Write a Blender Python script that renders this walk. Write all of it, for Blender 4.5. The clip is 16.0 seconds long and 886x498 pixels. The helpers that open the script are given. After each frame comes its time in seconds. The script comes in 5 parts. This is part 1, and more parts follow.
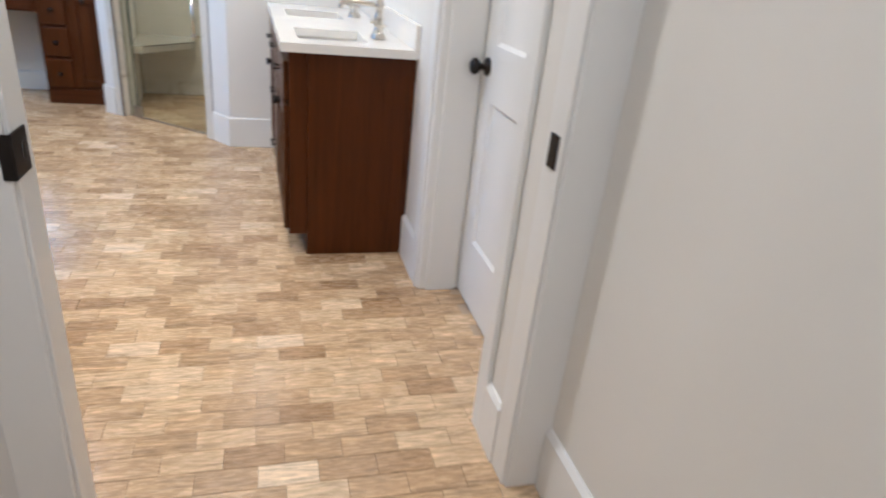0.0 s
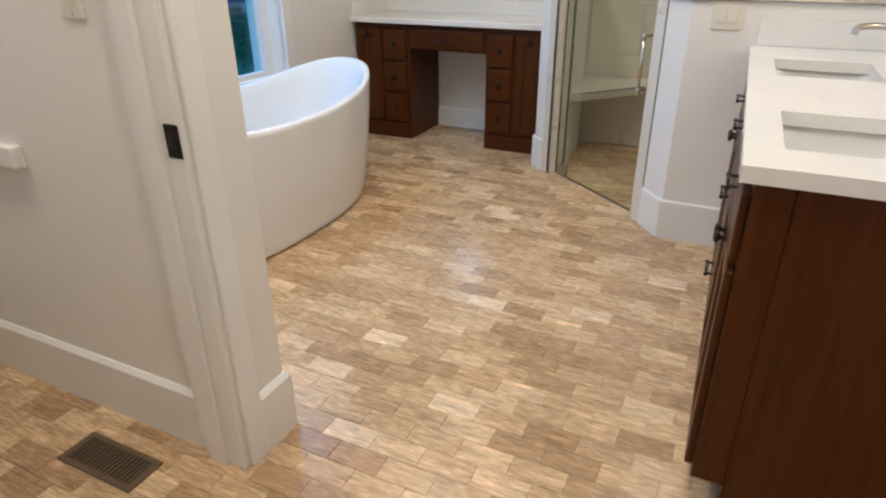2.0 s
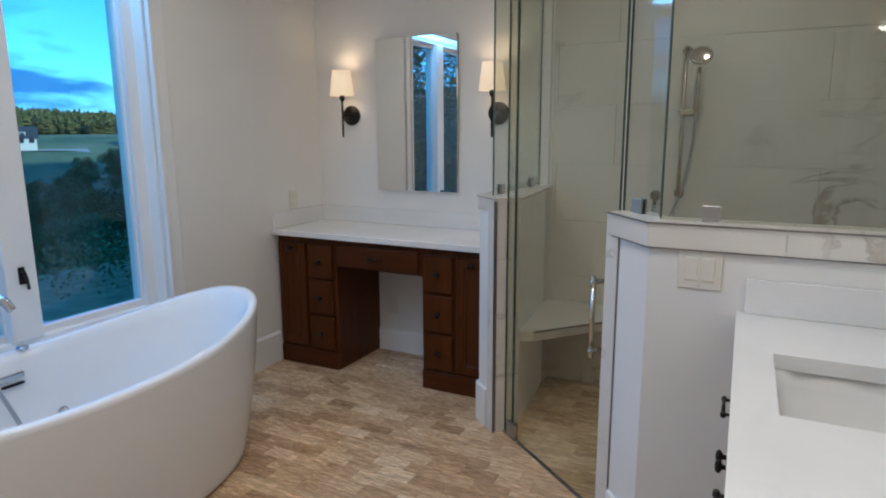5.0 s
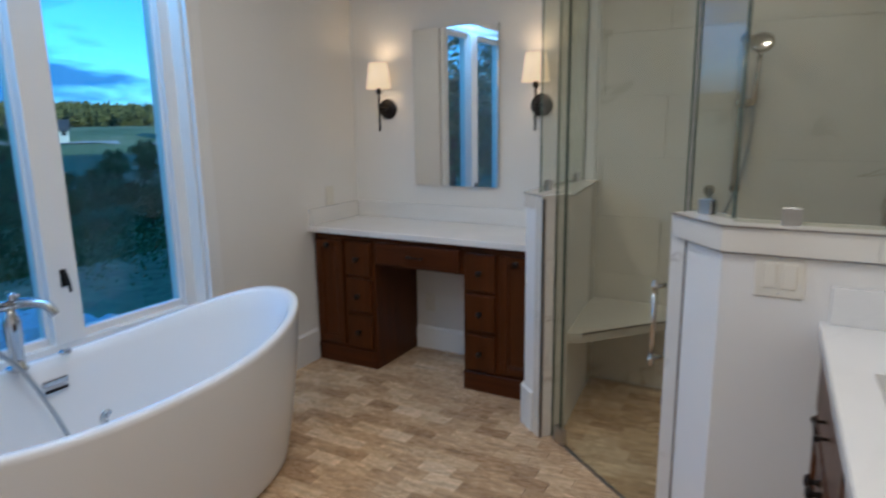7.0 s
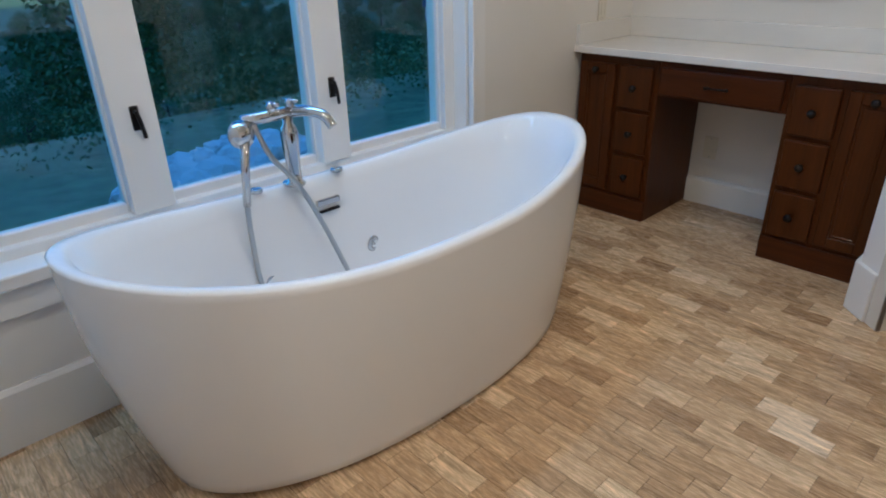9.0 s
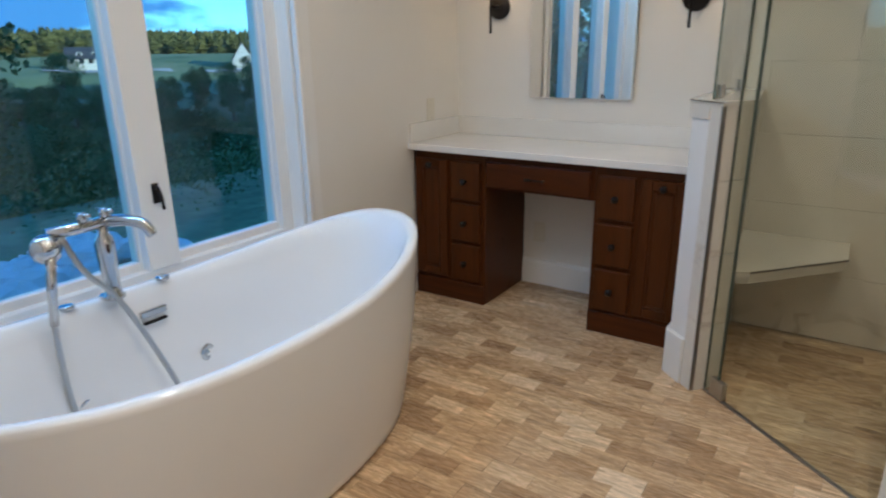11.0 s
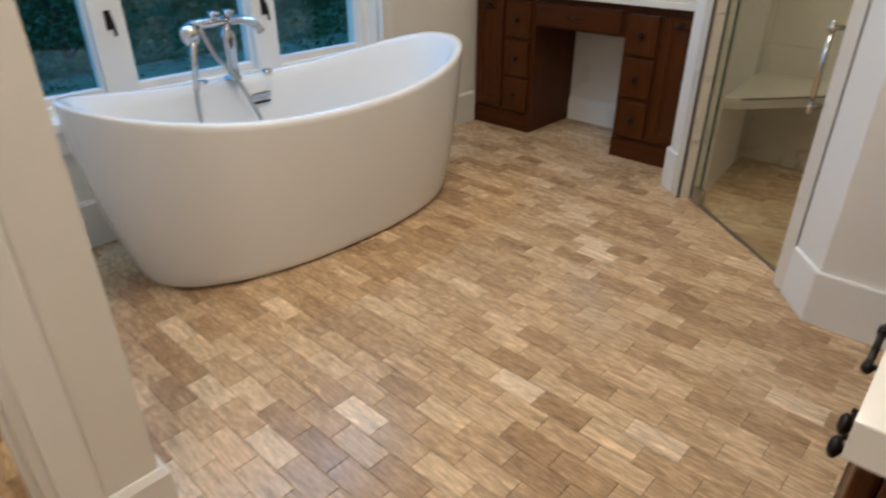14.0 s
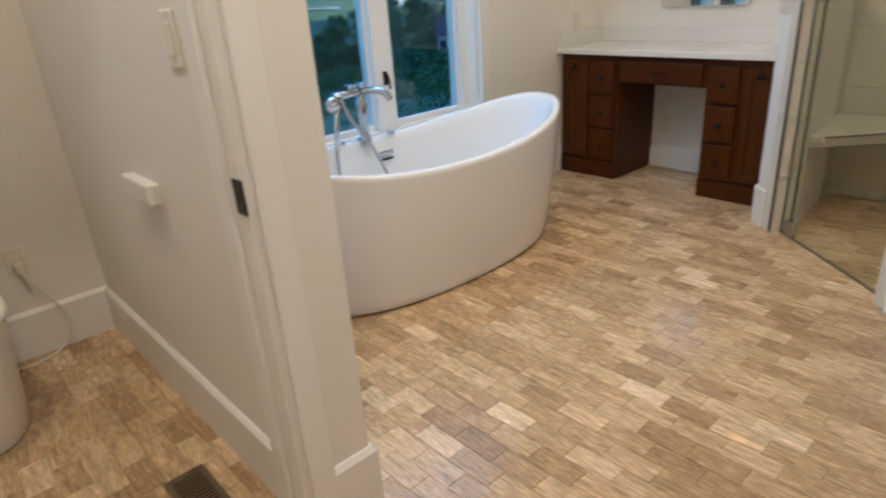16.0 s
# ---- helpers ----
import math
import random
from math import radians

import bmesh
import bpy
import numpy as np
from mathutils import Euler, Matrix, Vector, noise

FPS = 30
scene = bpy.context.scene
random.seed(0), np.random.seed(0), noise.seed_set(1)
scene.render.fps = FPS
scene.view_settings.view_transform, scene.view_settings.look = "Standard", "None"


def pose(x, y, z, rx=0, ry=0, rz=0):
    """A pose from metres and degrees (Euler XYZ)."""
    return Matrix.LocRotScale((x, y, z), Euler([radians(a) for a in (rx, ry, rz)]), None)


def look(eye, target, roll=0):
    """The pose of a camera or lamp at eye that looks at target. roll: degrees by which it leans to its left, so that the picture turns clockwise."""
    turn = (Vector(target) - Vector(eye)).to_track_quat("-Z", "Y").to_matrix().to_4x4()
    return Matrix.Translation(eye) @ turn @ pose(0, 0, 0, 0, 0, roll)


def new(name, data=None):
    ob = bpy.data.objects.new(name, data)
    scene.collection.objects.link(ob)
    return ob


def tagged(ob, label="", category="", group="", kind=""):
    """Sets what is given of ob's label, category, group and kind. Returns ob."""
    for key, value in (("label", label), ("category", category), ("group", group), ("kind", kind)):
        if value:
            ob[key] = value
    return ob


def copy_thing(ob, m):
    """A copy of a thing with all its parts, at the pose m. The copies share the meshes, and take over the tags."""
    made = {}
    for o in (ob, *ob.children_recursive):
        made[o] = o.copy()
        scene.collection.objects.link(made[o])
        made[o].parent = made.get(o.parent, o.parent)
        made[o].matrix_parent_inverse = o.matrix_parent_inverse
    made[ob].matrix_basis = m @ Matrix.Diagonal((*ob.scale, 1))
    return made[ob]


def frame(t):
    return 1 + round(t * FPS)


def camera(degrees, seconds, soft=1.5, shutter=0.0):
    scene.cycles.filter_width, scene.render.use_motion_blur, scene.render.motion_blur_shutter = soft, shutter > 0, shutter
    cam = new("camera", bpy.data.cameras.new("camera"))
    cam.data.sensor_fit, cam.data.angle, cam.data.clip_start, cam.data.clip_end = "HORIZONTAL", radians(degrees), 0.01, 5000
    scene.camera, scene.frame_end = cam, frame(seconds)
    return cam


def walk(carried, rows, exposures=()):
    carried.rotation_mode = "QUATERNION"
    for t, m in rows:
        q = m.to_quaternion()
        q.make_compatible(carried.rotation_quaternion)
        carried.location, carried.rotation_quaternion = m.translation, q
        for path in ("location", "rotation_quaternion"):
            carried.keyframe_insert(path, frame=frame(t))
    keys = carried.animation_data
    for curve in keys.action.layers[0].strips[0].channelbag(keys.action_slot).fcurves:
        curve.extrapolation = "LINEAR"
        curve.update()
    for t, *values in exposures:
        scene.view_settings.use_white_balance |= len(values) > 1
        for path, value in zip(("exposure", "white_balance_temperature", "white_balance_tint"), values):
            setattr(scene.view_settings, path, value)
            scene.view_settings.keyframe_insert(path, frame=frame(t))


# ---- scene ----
cam = camera(70.7, 16.0, 2.0, 0.3)
PATH = [
    (0, (0.185, 0.191, 1.231), (0.717, 1.926, 0.39), 6.2),
    (0.5, (0.26, 0.509, 1.241), (0.351, 2.3, 0.356), 4.9),
    (1, (0.206, 0.852, 1.248), (-0.057, 2.612, 0.336), 3.1),
    (1.5, (0.192, 1.143, 1.243), (-0.395, 2.826, 0.336), 0.6),
    (2, (0.216, 1.443, 1.263), (-0.568, 3.06, 0.384), -0.5),
    (2.5, (0.166, 1.796, 1.246), (-0.796, 3.347, 0.429), -1.8),
    (3, (0.194, 2.088, 1.26), (-0.902, 3.594, 0.531), -2.4),
    (3.5, (0.253, 2.277, 1.289), (-0.869, 3.809, 0.661), -1.9),
    (4, (0.232, 2.386, 1.331), (-0.841, 3.991, 0.812), -1.2),
    (4.5, (0.231, 2.458, 1.362), (-0.739, 4.154, 0.938), -0.4),
    (4.7, (0.23, 2.472, 1.37), (-0.675, 4.213, 0.982), -0.0),
    (6.8, (0.148, 2.492, 1.422), (-0.722, 4.261, 1.08), -0.8),
    (7, (0.101, 2.526, 1.409), (-0.856, 4.235, 1.004), -0.9),
    (7.5, (-0.061, 2.629, 1.362), (-1.225, 4.143, 0.768), -1.0),
    (8, (-0.297, 2.641, 1.258), (-1.591, 3.943, 0.463), -1.5),
    (8.2, (-0.433, 2.628, 1.235), (-1.753, 3.853, 0.365), -1.7),
    (10.3, (-0.498, 2.629, 1.27), (-1.771, 3.987, 0.536), -2.0),
    (10.5, (-0.471, 2.644, 1.274), (-1.697, 4.06, 0.573), -1.7),
    (11, (-0.397, 2.684, 1.278), (-1.455, 4.267, 0.667), -0.9),
    (11.5, (-0.294, 2.7, 1.279), (-1.176, 4.405, 0.719), -0.5),
    (12, (-0.138, 2.665, 1.295), (-0.889, 4.427, 0.719), -0.3),
    (12.5, (-0.021, 2.593, 1.298), (-0.731, 4.349, 0.657), -0.4),
    (13, (0.058, 2.435, 1.252), (-0.748, 4.102, 0.496), -0.6),
    (13.5, (0.166, 2.347, 1.234), (-0.82, 3.859, 0.373), -0.4),
    (14, (0.246, 2.254, 1.198), (-0.955, 3.538, 0.244), -0.2),
    (14.5, (0.224, 2.086, 1.16), (-1.145, 3.151, 0.164), -0.2),
    (15, (0.202, 1.909, 1.153), (-1.279, 2.843, 0.185), -0.8),
    (15.5, (0.217, 1.839, 1.192), (-1.3, 2.813, 0.326), -2.3),
    (16, (0.292, 1.854, 1.253), (-1.092, 3.068, 0.473), -4.1),
]
LIGHT = [
    (0.0, 1.56, 5400, 10), (0.5, 1.42, 5600, 10), (1.0, 1.34, 5900, 10), (2.0, 1.28, 5900, 10), (3.0, 1.10, 5600, 10), (3.5, 1.02, 5450, 10), (4.5, 0.75, 5300, 10),
    (7.0, 0.65, 5350, 10), (8.2, 0.72, 5700, 10), (10.5, 0.85, 5700, 10), (11.0, 0.88, 5900, 10), (12.5, 0.85, 6600, 10), (14.0, 0.99, 6350, 10), (15.0, 1.06, 6800, 10), (15.5, 1.12, 6300, 10), (16.0, 1.08, 6300, 10),
]
walk(cam, [(t, look(eye, target, roll)) for t, eye, target, roll in PATH], LIGHT)

# ---- world, sun, lamps, exposure ----
SKY, SUN, CAN, SCONCE = 0.14, 3.2, 4.6, 0.55

world = bpy.data.worlds.new("dusk_sky")
scene.world = world
world.use_nodes = True
wn, wl = world.node_tree.nodes, world.node_tree.links
bg = wn["Background"]
sky = wn.new("ShaderNodeTexSky")
sky.sky_type, sky.sun_disc = "NISHITA", False
sky.sun_elevation, sky.sun_rotation = radians(15), radians(80)
sky.air_density, sky.dust_density, sky.ozone_density = 1.0, 0.2, 2.5
tc, mp, cl = wn.new("ShaderNodeTexCoord"), wn.new("ShaderNodeMapping"), wn.new("ShaderNodeTexNoise")
mp.inputs["Scale"].default_value = (2.2, 2.2, 9.0)
cl.inputs["Scale"].default_value, cl.inputs["Detail"].default_value, cl.inputs["Distortion"].default_value = 1.6, 7, 0.5
cr, cm = wn.new("ShaderNodeValToRGB"), wn.new("ShaderNodeMix")
cr.color_ramp.elements[0].position, cr.color_ramp.elements[1].position = 0.46, 0.56
cm.data_type = "RGBA"
cm.inputs[7].default_value = (0.55, 1.55, 3.4, 1)
wl.new(tc.outputs["Generated"], mp.inputs[0])
wl.new(mp.outputs[0], cl.inputs["Vector"])
wl.new(cl.outputs["Fac"], cr.inputs[0])
wl.new(cr.outputs[0], cm.inputs[0])
tint = wn.new("ShaderNodeMix")
tint.data_type, tint.blend_type = "RGBA", "MULTIPLY"
tint.inputs[0].default_value = 1.0
tint.inputs[7].default_value = (0.50, 0.92, 1.55, 1)
wl.new(sky.outputs[0], tint.inputs[6])
wl.new(tint.outputs[2], cm.inputs[6])
wl.new(cm.outputs[2], bg.inputs[0])
bg.inputs[1].default_value = SKY

sun_data = bpy.data.lights.new("sun", "SUN")
sun_data.energy, sun_data.angle, sun_data.color = SUN, radians(0.6), (1.0, 0.80, 0.55)
sun = new("sun", sun_data)
sun.matrix_world = look((50, 9, 13.6), (0, 0, 0))


def lamp(name, kind, where, power, colour, size=0.1):
    d = bpy.data.lights.new(name, kind)
    d.energy, d.color = power, colour
    if kind == "AREA":
        d.shape, d.size = "DISK", size
        d.spread = radians(150)
    else:
        d.shadow_soft_size = size
    ob = new(name, d)
    ob.location = where
    return ob


WARM = (1.0, 0.875, 0.72)
WARMER = (1.0, 0.70, 0.40)
CEIL = 2.74
# last one, in the hall, is added: it replaces daylight from the bedroom
CANS = [(-0.15, 2.0), (-0.15, 3.4), (-1.35, 4.35), (-1.35, 3.1), (0.1, 5.1), (0.05, -0.1)]
for cx, cy in CANS:
    lamp("downlight_lamp", "AREA", (cx, cy, CEIL - 0.02), CAN * (0.9 if cy < 1 else 0.34 if cy > 5 else 0.76 if cx < -1 else 1.08), (1.0, 0.97, 0.94) if cy < 1 else WARM, 0.12)
lamp("downlight_lamp", "AREA", (-1.5, 1.8, CEIL - 0.02), CAN * 0.78, (1.0, 0.83, 0.60), 0.12)

# added blue strip lamp in the head of the window opening, reinforcing the sky's daylight
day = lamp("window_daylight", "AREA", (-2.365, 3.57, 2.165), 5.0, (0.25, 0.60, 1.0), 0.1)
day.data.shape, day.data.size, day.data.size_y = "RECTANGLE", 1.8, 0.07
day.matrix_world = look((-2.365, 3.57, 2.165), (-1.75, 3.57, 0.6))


# ---- materials ----
def mat(name, colour, rough=0.5, metal=0.0, spec=0.5):
    m = bpy.data.materials.new(name)
    m.use_nodes = True
    b = m.node_tree.nodes["Principled BSDF"]
    b.inputs["Base Color"].default_value = (*colour, 1)
    b.inputs["Roughness"].default_value = rough
    b.inputs["Metallic"].default_value = metal
    b.inputs["Specular IOR Level"].default_value = spec
    return m


def nodes(m):
    return m.node_tree.nodes, m.node_tree.links, m.node_tree.nodes["Principled BSDF"]


def position(m, scale=(1, 1, 1), turn=(0, 0, 0)):
    n, l, b = nodes(m)
    g = n.new("ShaderNodeNewGeometry")
    mp = n.new("ShaderNodeMapping")
    mp.inputs["Scale"].default_value = scale
    mp.inputs["Rotation"].default_value = turn
    l.new(g.outputs["Position"], mp.inputs["Vector"])
    return mp.outputs["Vector"]


def noise_of(m, vec, scale, detail=4, rough=0.6, distort=0.0):
    n, l, b = nodes(m)
    t = n.new("ShaderNodeTexNoise")
    t.inputs["Scale"].default_value, t.inputs["Detail"].default_value = scale, detail
    t.inputs["Roughness"].default_value, t.inputs["Distortion"].default_value = rough, distort
    l.new(vec, t.inputs["Vector"])
    return t.outputs["Fac"]


def ramp(m, fac, stops):
    n, l, b = nodes(m)
    r = n.new("ShaderNodeValToRGB")
    e = r.color_ramp.elements
    while len(e) < len(stops):
        e.new(0.5)
    for k, (p, c) in zip(e, stops):
        k.position, k.color = p, (*c, 1) if len(c) == 3 else c
    l.new(fac, r.inputs[0])
    return r.outputs[0]


def grey(v):
    return (v, v, v)


def blend(m, fac, a, b2, mode="MIX"):
    n, l, b = nodes(m)
    x = n.new("ShaderNodeMix")
    x.data_type, x.blend_type = "RGBA", mode
    for sock, v in ((x.inputs[0], fac), (x.inputs[6], a), (x.inputs[7], b2)):
        if isinstance(v, (int, float)):
            sock.default_value = v
        elif isinstance(v, tuple):
            sock.default_value = (*v, 1)
        else:
            l.new(v, sock)
    return x.outputs[2]


def bump(m, height, strength, distance=0.002):
    n, l, b = nodes(m)
    k = n.new("ShaderNodeBump")
    k.inputs["Strength"].default_value, k.inputs["Distance"].default_value = strength, distance
    l.new(height, k.inputs["Height"])
    l.new(k.outputs[0], b.inputs["Normal"])


def colour_in(m, sock):
    m.node_tree.links.new(sock, m.node_tree.nodes["Principled BSDF"].inputs["Base Color"])


def rough_in(m, fac, lo, hi):
    m.node_tree.links.new(ramp(m, fac, [(0.3, grey(lo)), (0.7, grey(hi))]), m.node_tree.nodes["Principled BSDF"].inputs["Roughness"])


def paint(name, colour, rough, grain=0.12):
    m = mat(name, colour, rough)
    v = position(m)
    big = noise_of(m, v, 1.3, 3)
    colour_in(m, ramp(m, big, [(0.3, tuple(c * 0.965 for c in colour)), (0.7, colour)]))
    bump(m, noise_of(m, v, 260, 3), grain, 0.001)
    rough_in(m, noise_of(m, v, 5, 3), rough - 0.06, rough + 0.06)
    return m


WALL = paint("wall_paint", (0.80, 0.775, 0.725), 0.62, 0.25)
TRIM = paint("trim_paint", (0.83, 0.82, 0.79), 0.42, 0.02)
CEILING = paint("ceiling_paint", (0.82, 0.80, 0.76), 0.8, 0.2)


def random_value(m):
    """One value a piece, for pieces of their own and for joined islands alike."""
    n, l, b = nodes(m)
    o, g = n.new("ShaderNodeObjectInfo"), n.new("ShaderNodeNewGeometry")
    a = n.new("ShaderNodeMath")
    l.new(o.outputs["Random"], a.inputs[0])
    l.new(g.outputs["Random Per Island"], a.inputs[1])
    f = n.new("ShaderNodeMath")
    f.operation = "FRACT"
    l.new(a.outputs[0], f.inputs[0])
    return f.outputs[0]


def travertine():
    m = mat("vein_cut_travertine", (0.4, 0.3, 0.2), 0.3)
    n, l, b = nodes(m)
    r = random_value(m)
    v = position(m, (6.0, 48.0, 6.0))
    shift = n.new("ShaderNodeVectorMath")
    scale = n.new("ShaderNodeVectorMath")
    scale.operation = "SCALE"
    scale.inputs[0].default_value = (31.0, 57.0, 0.0)
    l.new(r, scale.inputs["Scale"])
    l.new(v, shift.inputs[0])
    l.new(scale.outputs[0], shift.inputs[1])
    vec = shift.outputs[0]
    streak = noise_of(m, vec, 0.9, 6, 0.66, 0.9)
    fine = noise_of(m, vec, 3.4, 4, 0.6, 0.2)
    tone = ramp(m, r, [(0.0, (0.37, 0.235, 0.130)), (0.25, (0.48, 0.325, 0.188)), (0.7, (0.58, 0.410, 0.250)), (0.93, (0.65, 0.480, 0.305)), (1.0, (0.76, 0.60, 0.43))])
    lines = ramp(m, streak, [(0.30, (0.60, 0.575, 0.545)), (0.47, (0.96, 0.945, 0.91)), (0.60, (1.14, 1.12, 1.08)), (0.68, (1.50, 1.50, 1.46))])
    c = blend(m, 1.0, tone, lines, "MULTIPLY")
    lines2 = ramp(m, fine, [(0.33, grey(0.76)), (0.65, grey(1.16))])
    c = blend(m, 1.0, c, lines2, "MULTIPLY")
    colour_in(m, c)
    rough_in(m, fine, 0.16, 0.36)
    bump(m, fine, 0.12, 0.001)
    return m


TILE = travertine()
GROUT = paint("beige_grout", (0.44, 0.335, 0.23), 0.85, 0.4)


def wood(name, dark, light, along):
    m = mat(name, light, 0.38, 0.0, 0.18)
    s = [40.0, 40.0, 40.0]
    s[along] = 1.6
    v = position(m, tuple(s))
    a, f = noise_of(m, v, 1.0, 6, 0.6, 0.8), noise_of(m, v, 7.0, 3, 0.6)
    c = blend(m, 0.30, ramp(m, a, [(0.25, dark), (0.75, light)]), ramp(m, f, [(0.3, dark), (0.7, light)]))
    colour_in(m, c)
    rough_in(m, a, 0.27, 0.40)
    bump(m, f, 0.06, 0.0006)
    return m


CHERRY = wood("cherry_wood", (0.038, 0.0105, 0.0020), (0.102, 0.0285, 0.0050), 2)
CHERRY_H = wood("cherry_wood_crosswise", (0.033, 0.0085, 0.0020), (0.096, 0.026, 0.0055), 0)


def stone(name, base, vein, rough, scale, amount):
    m = mat(name, base, rough)
    n, l, b = nodes(m)
    v = position(m, (0.8, 0.8, 1.9), (0.0, 0.6, 0.35))
    warp = noise_of(m, v, 2.1 * scale, 4, 0.6, 0.6)
    sh = n.new("ShaderNodeVectorMath")
    sh.operation = "MULTIPLY_ADD"
    l.new(warp, sh.inputs[0])
    sh.inputs[1].default_value = (0.34, 0.30, 0.40)
    l.new(v, sh.inputs[2])
    k = noise_of(m, sh.outputs[0], 1.7 * scale, 7, 0.55, 1.0)
    veins = ramp(m, k, [(0.478, grey(0.0)), (0.497, grey(1.0)), (0.502, grey(1.0)), (0.530, grey(0.0))])
    where = ramp(m, noise_of(m, v, 1.5 * scale, 3), [(0.47, grey(0.04)), (0.64, grey(1.0))])
    fac = blend(m, 1.0, veins, where, "MULTIPLY")
    cloud = ramp(m, noise_of(m, v, 1.2 * scale, 5), [(0.35, tuple(x * 0.90 for x in base)), (0.65, base)])
    f2 = n.new("ShaderNodeMath")
    f2.operation = "MULTIPLY"
    f2.inputs[1].default_value = amount
    l.new(fac, f2.inputs[0])
    colour_in(m, blend(m, f2.outputs[0], cloud, vein))
    rough_in(m, warp, max(0.03, rough - 0.04), rough + 0.05)
    return m


MARBLE = stone("veined_marble_tile", (0.74, 0.70, 0.62), (0.34, 0.27, 0.20), 0.10, 1.0, 0.72)
QUARTZ = stone("white_quartz", (0.82, 0.80, 0.76), (0.70, 0.69, 0.67), 0.12, 1.4, 0.3)
ACRYLIC = mat("white_acrylic", (0.79, 0.78, 0.765), 0.05)
PORCELAIN = mat("white_porcelain", (0.80, 0.79, 0.76), 0.08)
IVORY = mat("ivory_plastic", (0.74, 0.70, 0.60), 0.35)
CHROME = mat("chrome", (0.58, 0.57, 0.56), 0.09, 1.0)
NICKEL = mat("polished_nickel", (0.62, 0.58, 0.52), 0.16, 1.0)
STEEL = mat("brushed_steel", (0.50, 0.49, 0.47), 0.30, 1.0)
BLACK = mat("dark_bronze", (0.020, 0.016, 0.014), 0.36, 0.6)
GREYPLASTIC = mat("grey_plastic", (0.40, 0.40, 0.40), 0.4)
# near-black: shade painted into latch slots and floor vent; also the tub's foot strip
GAP_DARK = mat("dark_gap", (0.03, 0.025, 0.02), 0.8)
MIRROR = mat("mirror_silver", (0.90, 0.91, 0.90), 0.015, 1.0)
VENTMETAL = mat("brown_vent_metal", (0.16, 0.115, 0.07), 0.45, 0.5)
EDGE = mat("brushed_edge_trim", (0.27, 0.25, 0.23), 0.35, 0.8)


def glass(name, tint):
    m = bpy.data.materials.new(name)
    m.use_nodes = True
    n, l = m.node_tree.nodes, m.node_tree.links
    n.remove(n["Principled BSDF"])
    t, g, x, f = n.new("ShaderNodeBsdfTransparent"), n.new("ShaderNodeBsdfGlossy"), n.new("ShaderNodeMixShader"), n.new("ShaderNodeLayerWeight")
    t.inputs[0].default_value = (*tint, 1)
    g.inputs["Roughness"].default_value = 0.01
    f.inputs[0].default_value = 0.5
    pw, ma = n.new("ShaderNodeMath"), n.new("ShaderNodeMath")
    pw.operation, ma.operation = "POWER", "MULTIPLY_ADD"
    pw.inputs[1].default_value = 5.0
    ma.inputs[1].default_value, ma.inputs[2].default_value = 0.9, 0.04
    l.new(f.outputs["Facing"], pw.inputs[0])
    l.new(pw.outputs[0], ma.inputs[0])
    l.new(ma.outputs[0], x.inputs[0])
    l.new(t.outputs[0], x.inputs[1])
    l.new(g.outputs[0], x.inputs[2])
    l.new(x.outputs[0], n["Material Output"].inputs[0])
    return m


GLASS = glass("window_glass", (0.78, 0.97, 1.0))
SHOWER_GLASS = glass("shower_glass", (0.885, 0.898, 0.848))
GLASS_EDGE = mat("green_glass_edge", (0.095, 0.125, 0.10), 0.25)


def shade_cloth():
    m = mat("linen_shade", (0.75, 0.66, 0.52), 0.8)
    n, l, b = nodes(m)
    b.inputs["Emission Color"].default_value = (1.0, 0.66, 0.34, 1)
    b.inputs["Emission Strength"].default_value = 0.42
    bump(m, noise_of(m, position(m, (1, 1, 1)), 500, 2), 0.2, 0.001)
    return m


SHADE = shade_cloth()
BULB = mat("lit_bulb", (1, 1, 1), 0.5)
BULB.node_tree.nodes["Principled BSDF"].inputs["Emission Color"].default_value = (1.0, 0.8, 0.55, 1)
BULB.node_tree.nodes["Principled BSDF"].inputs["Emission Strength"].default_value = 5.0


def leafy(name, dark, light):
    m = mat(name, light, 0.7, 0, 0.2)
    r = random_value(m)
    v = position(m)
    c = ramp(m, r, [(0.0, dark), (1.0, light)])
    colour_in(m, blend(m, 1.0, c, ramp(m, noise_of(m, v, 0.35, 4), [(0.3, grey(0.65)), (0.7, grey(1.25))]), "MULTIPLY"))
    return m


LEAF = leafy("broad_leaves", (0.058, 0.130, 0.050), (0.125, 0.240, 0.090))
SHRUB = leafy("shrub_leaves", (0.08, 0.15, 0.06), (0.20, 0.31, 0.13))
PINE = leafy("pine_needles", (0.050, 0.060, 0.020), (0.17, 0.155, 0.055))
BARK = paint("tree_bark", (0.09, 0.07, 0.05), 0.9, 0.6)
ROCK = stone("pale_rock", (0.80, 0.78, 0.74), (0.25, 0.22, 0.19), 0.8, 0.9, 0.6)
ROOF = paint("dark_roof_shingle", (0.05, 0.055, 0.07), 0.8, 0.3)
SIDING = paint("white_siding", (0.60, 0.60, 0.60), 0.6, 0.2)
DARKPANE = mat("dark_window_pane", (0.03, 0.04, 0.05), 0.1)


def meadow():
    m = mat("grass_and_soil", (0.1, 0.12, 0.06), 0.9, 0, 0.2)
    v = position(m)
    a = noise_of(m, v, 0.045, 6, 0.65)
    f = noise_of(m, v, 3.0, 6, 0.7)
    c = ramp(m, a, [(0.35, (0.11, 0.17, 0.08)), (0.55, (0.20, 0.25, 0.12)), (0.75, (0.32, 0.31, 0.20))])
    colour_in(m, blend(m, 1.0, c, ramp(m, f, [(0.3, grey(0.6)), (0.7, grey(1.3))]), "MULTIPLY"))
    bump(m, f, 0.8, 0.1)
    return m


MEADOW = meadow()
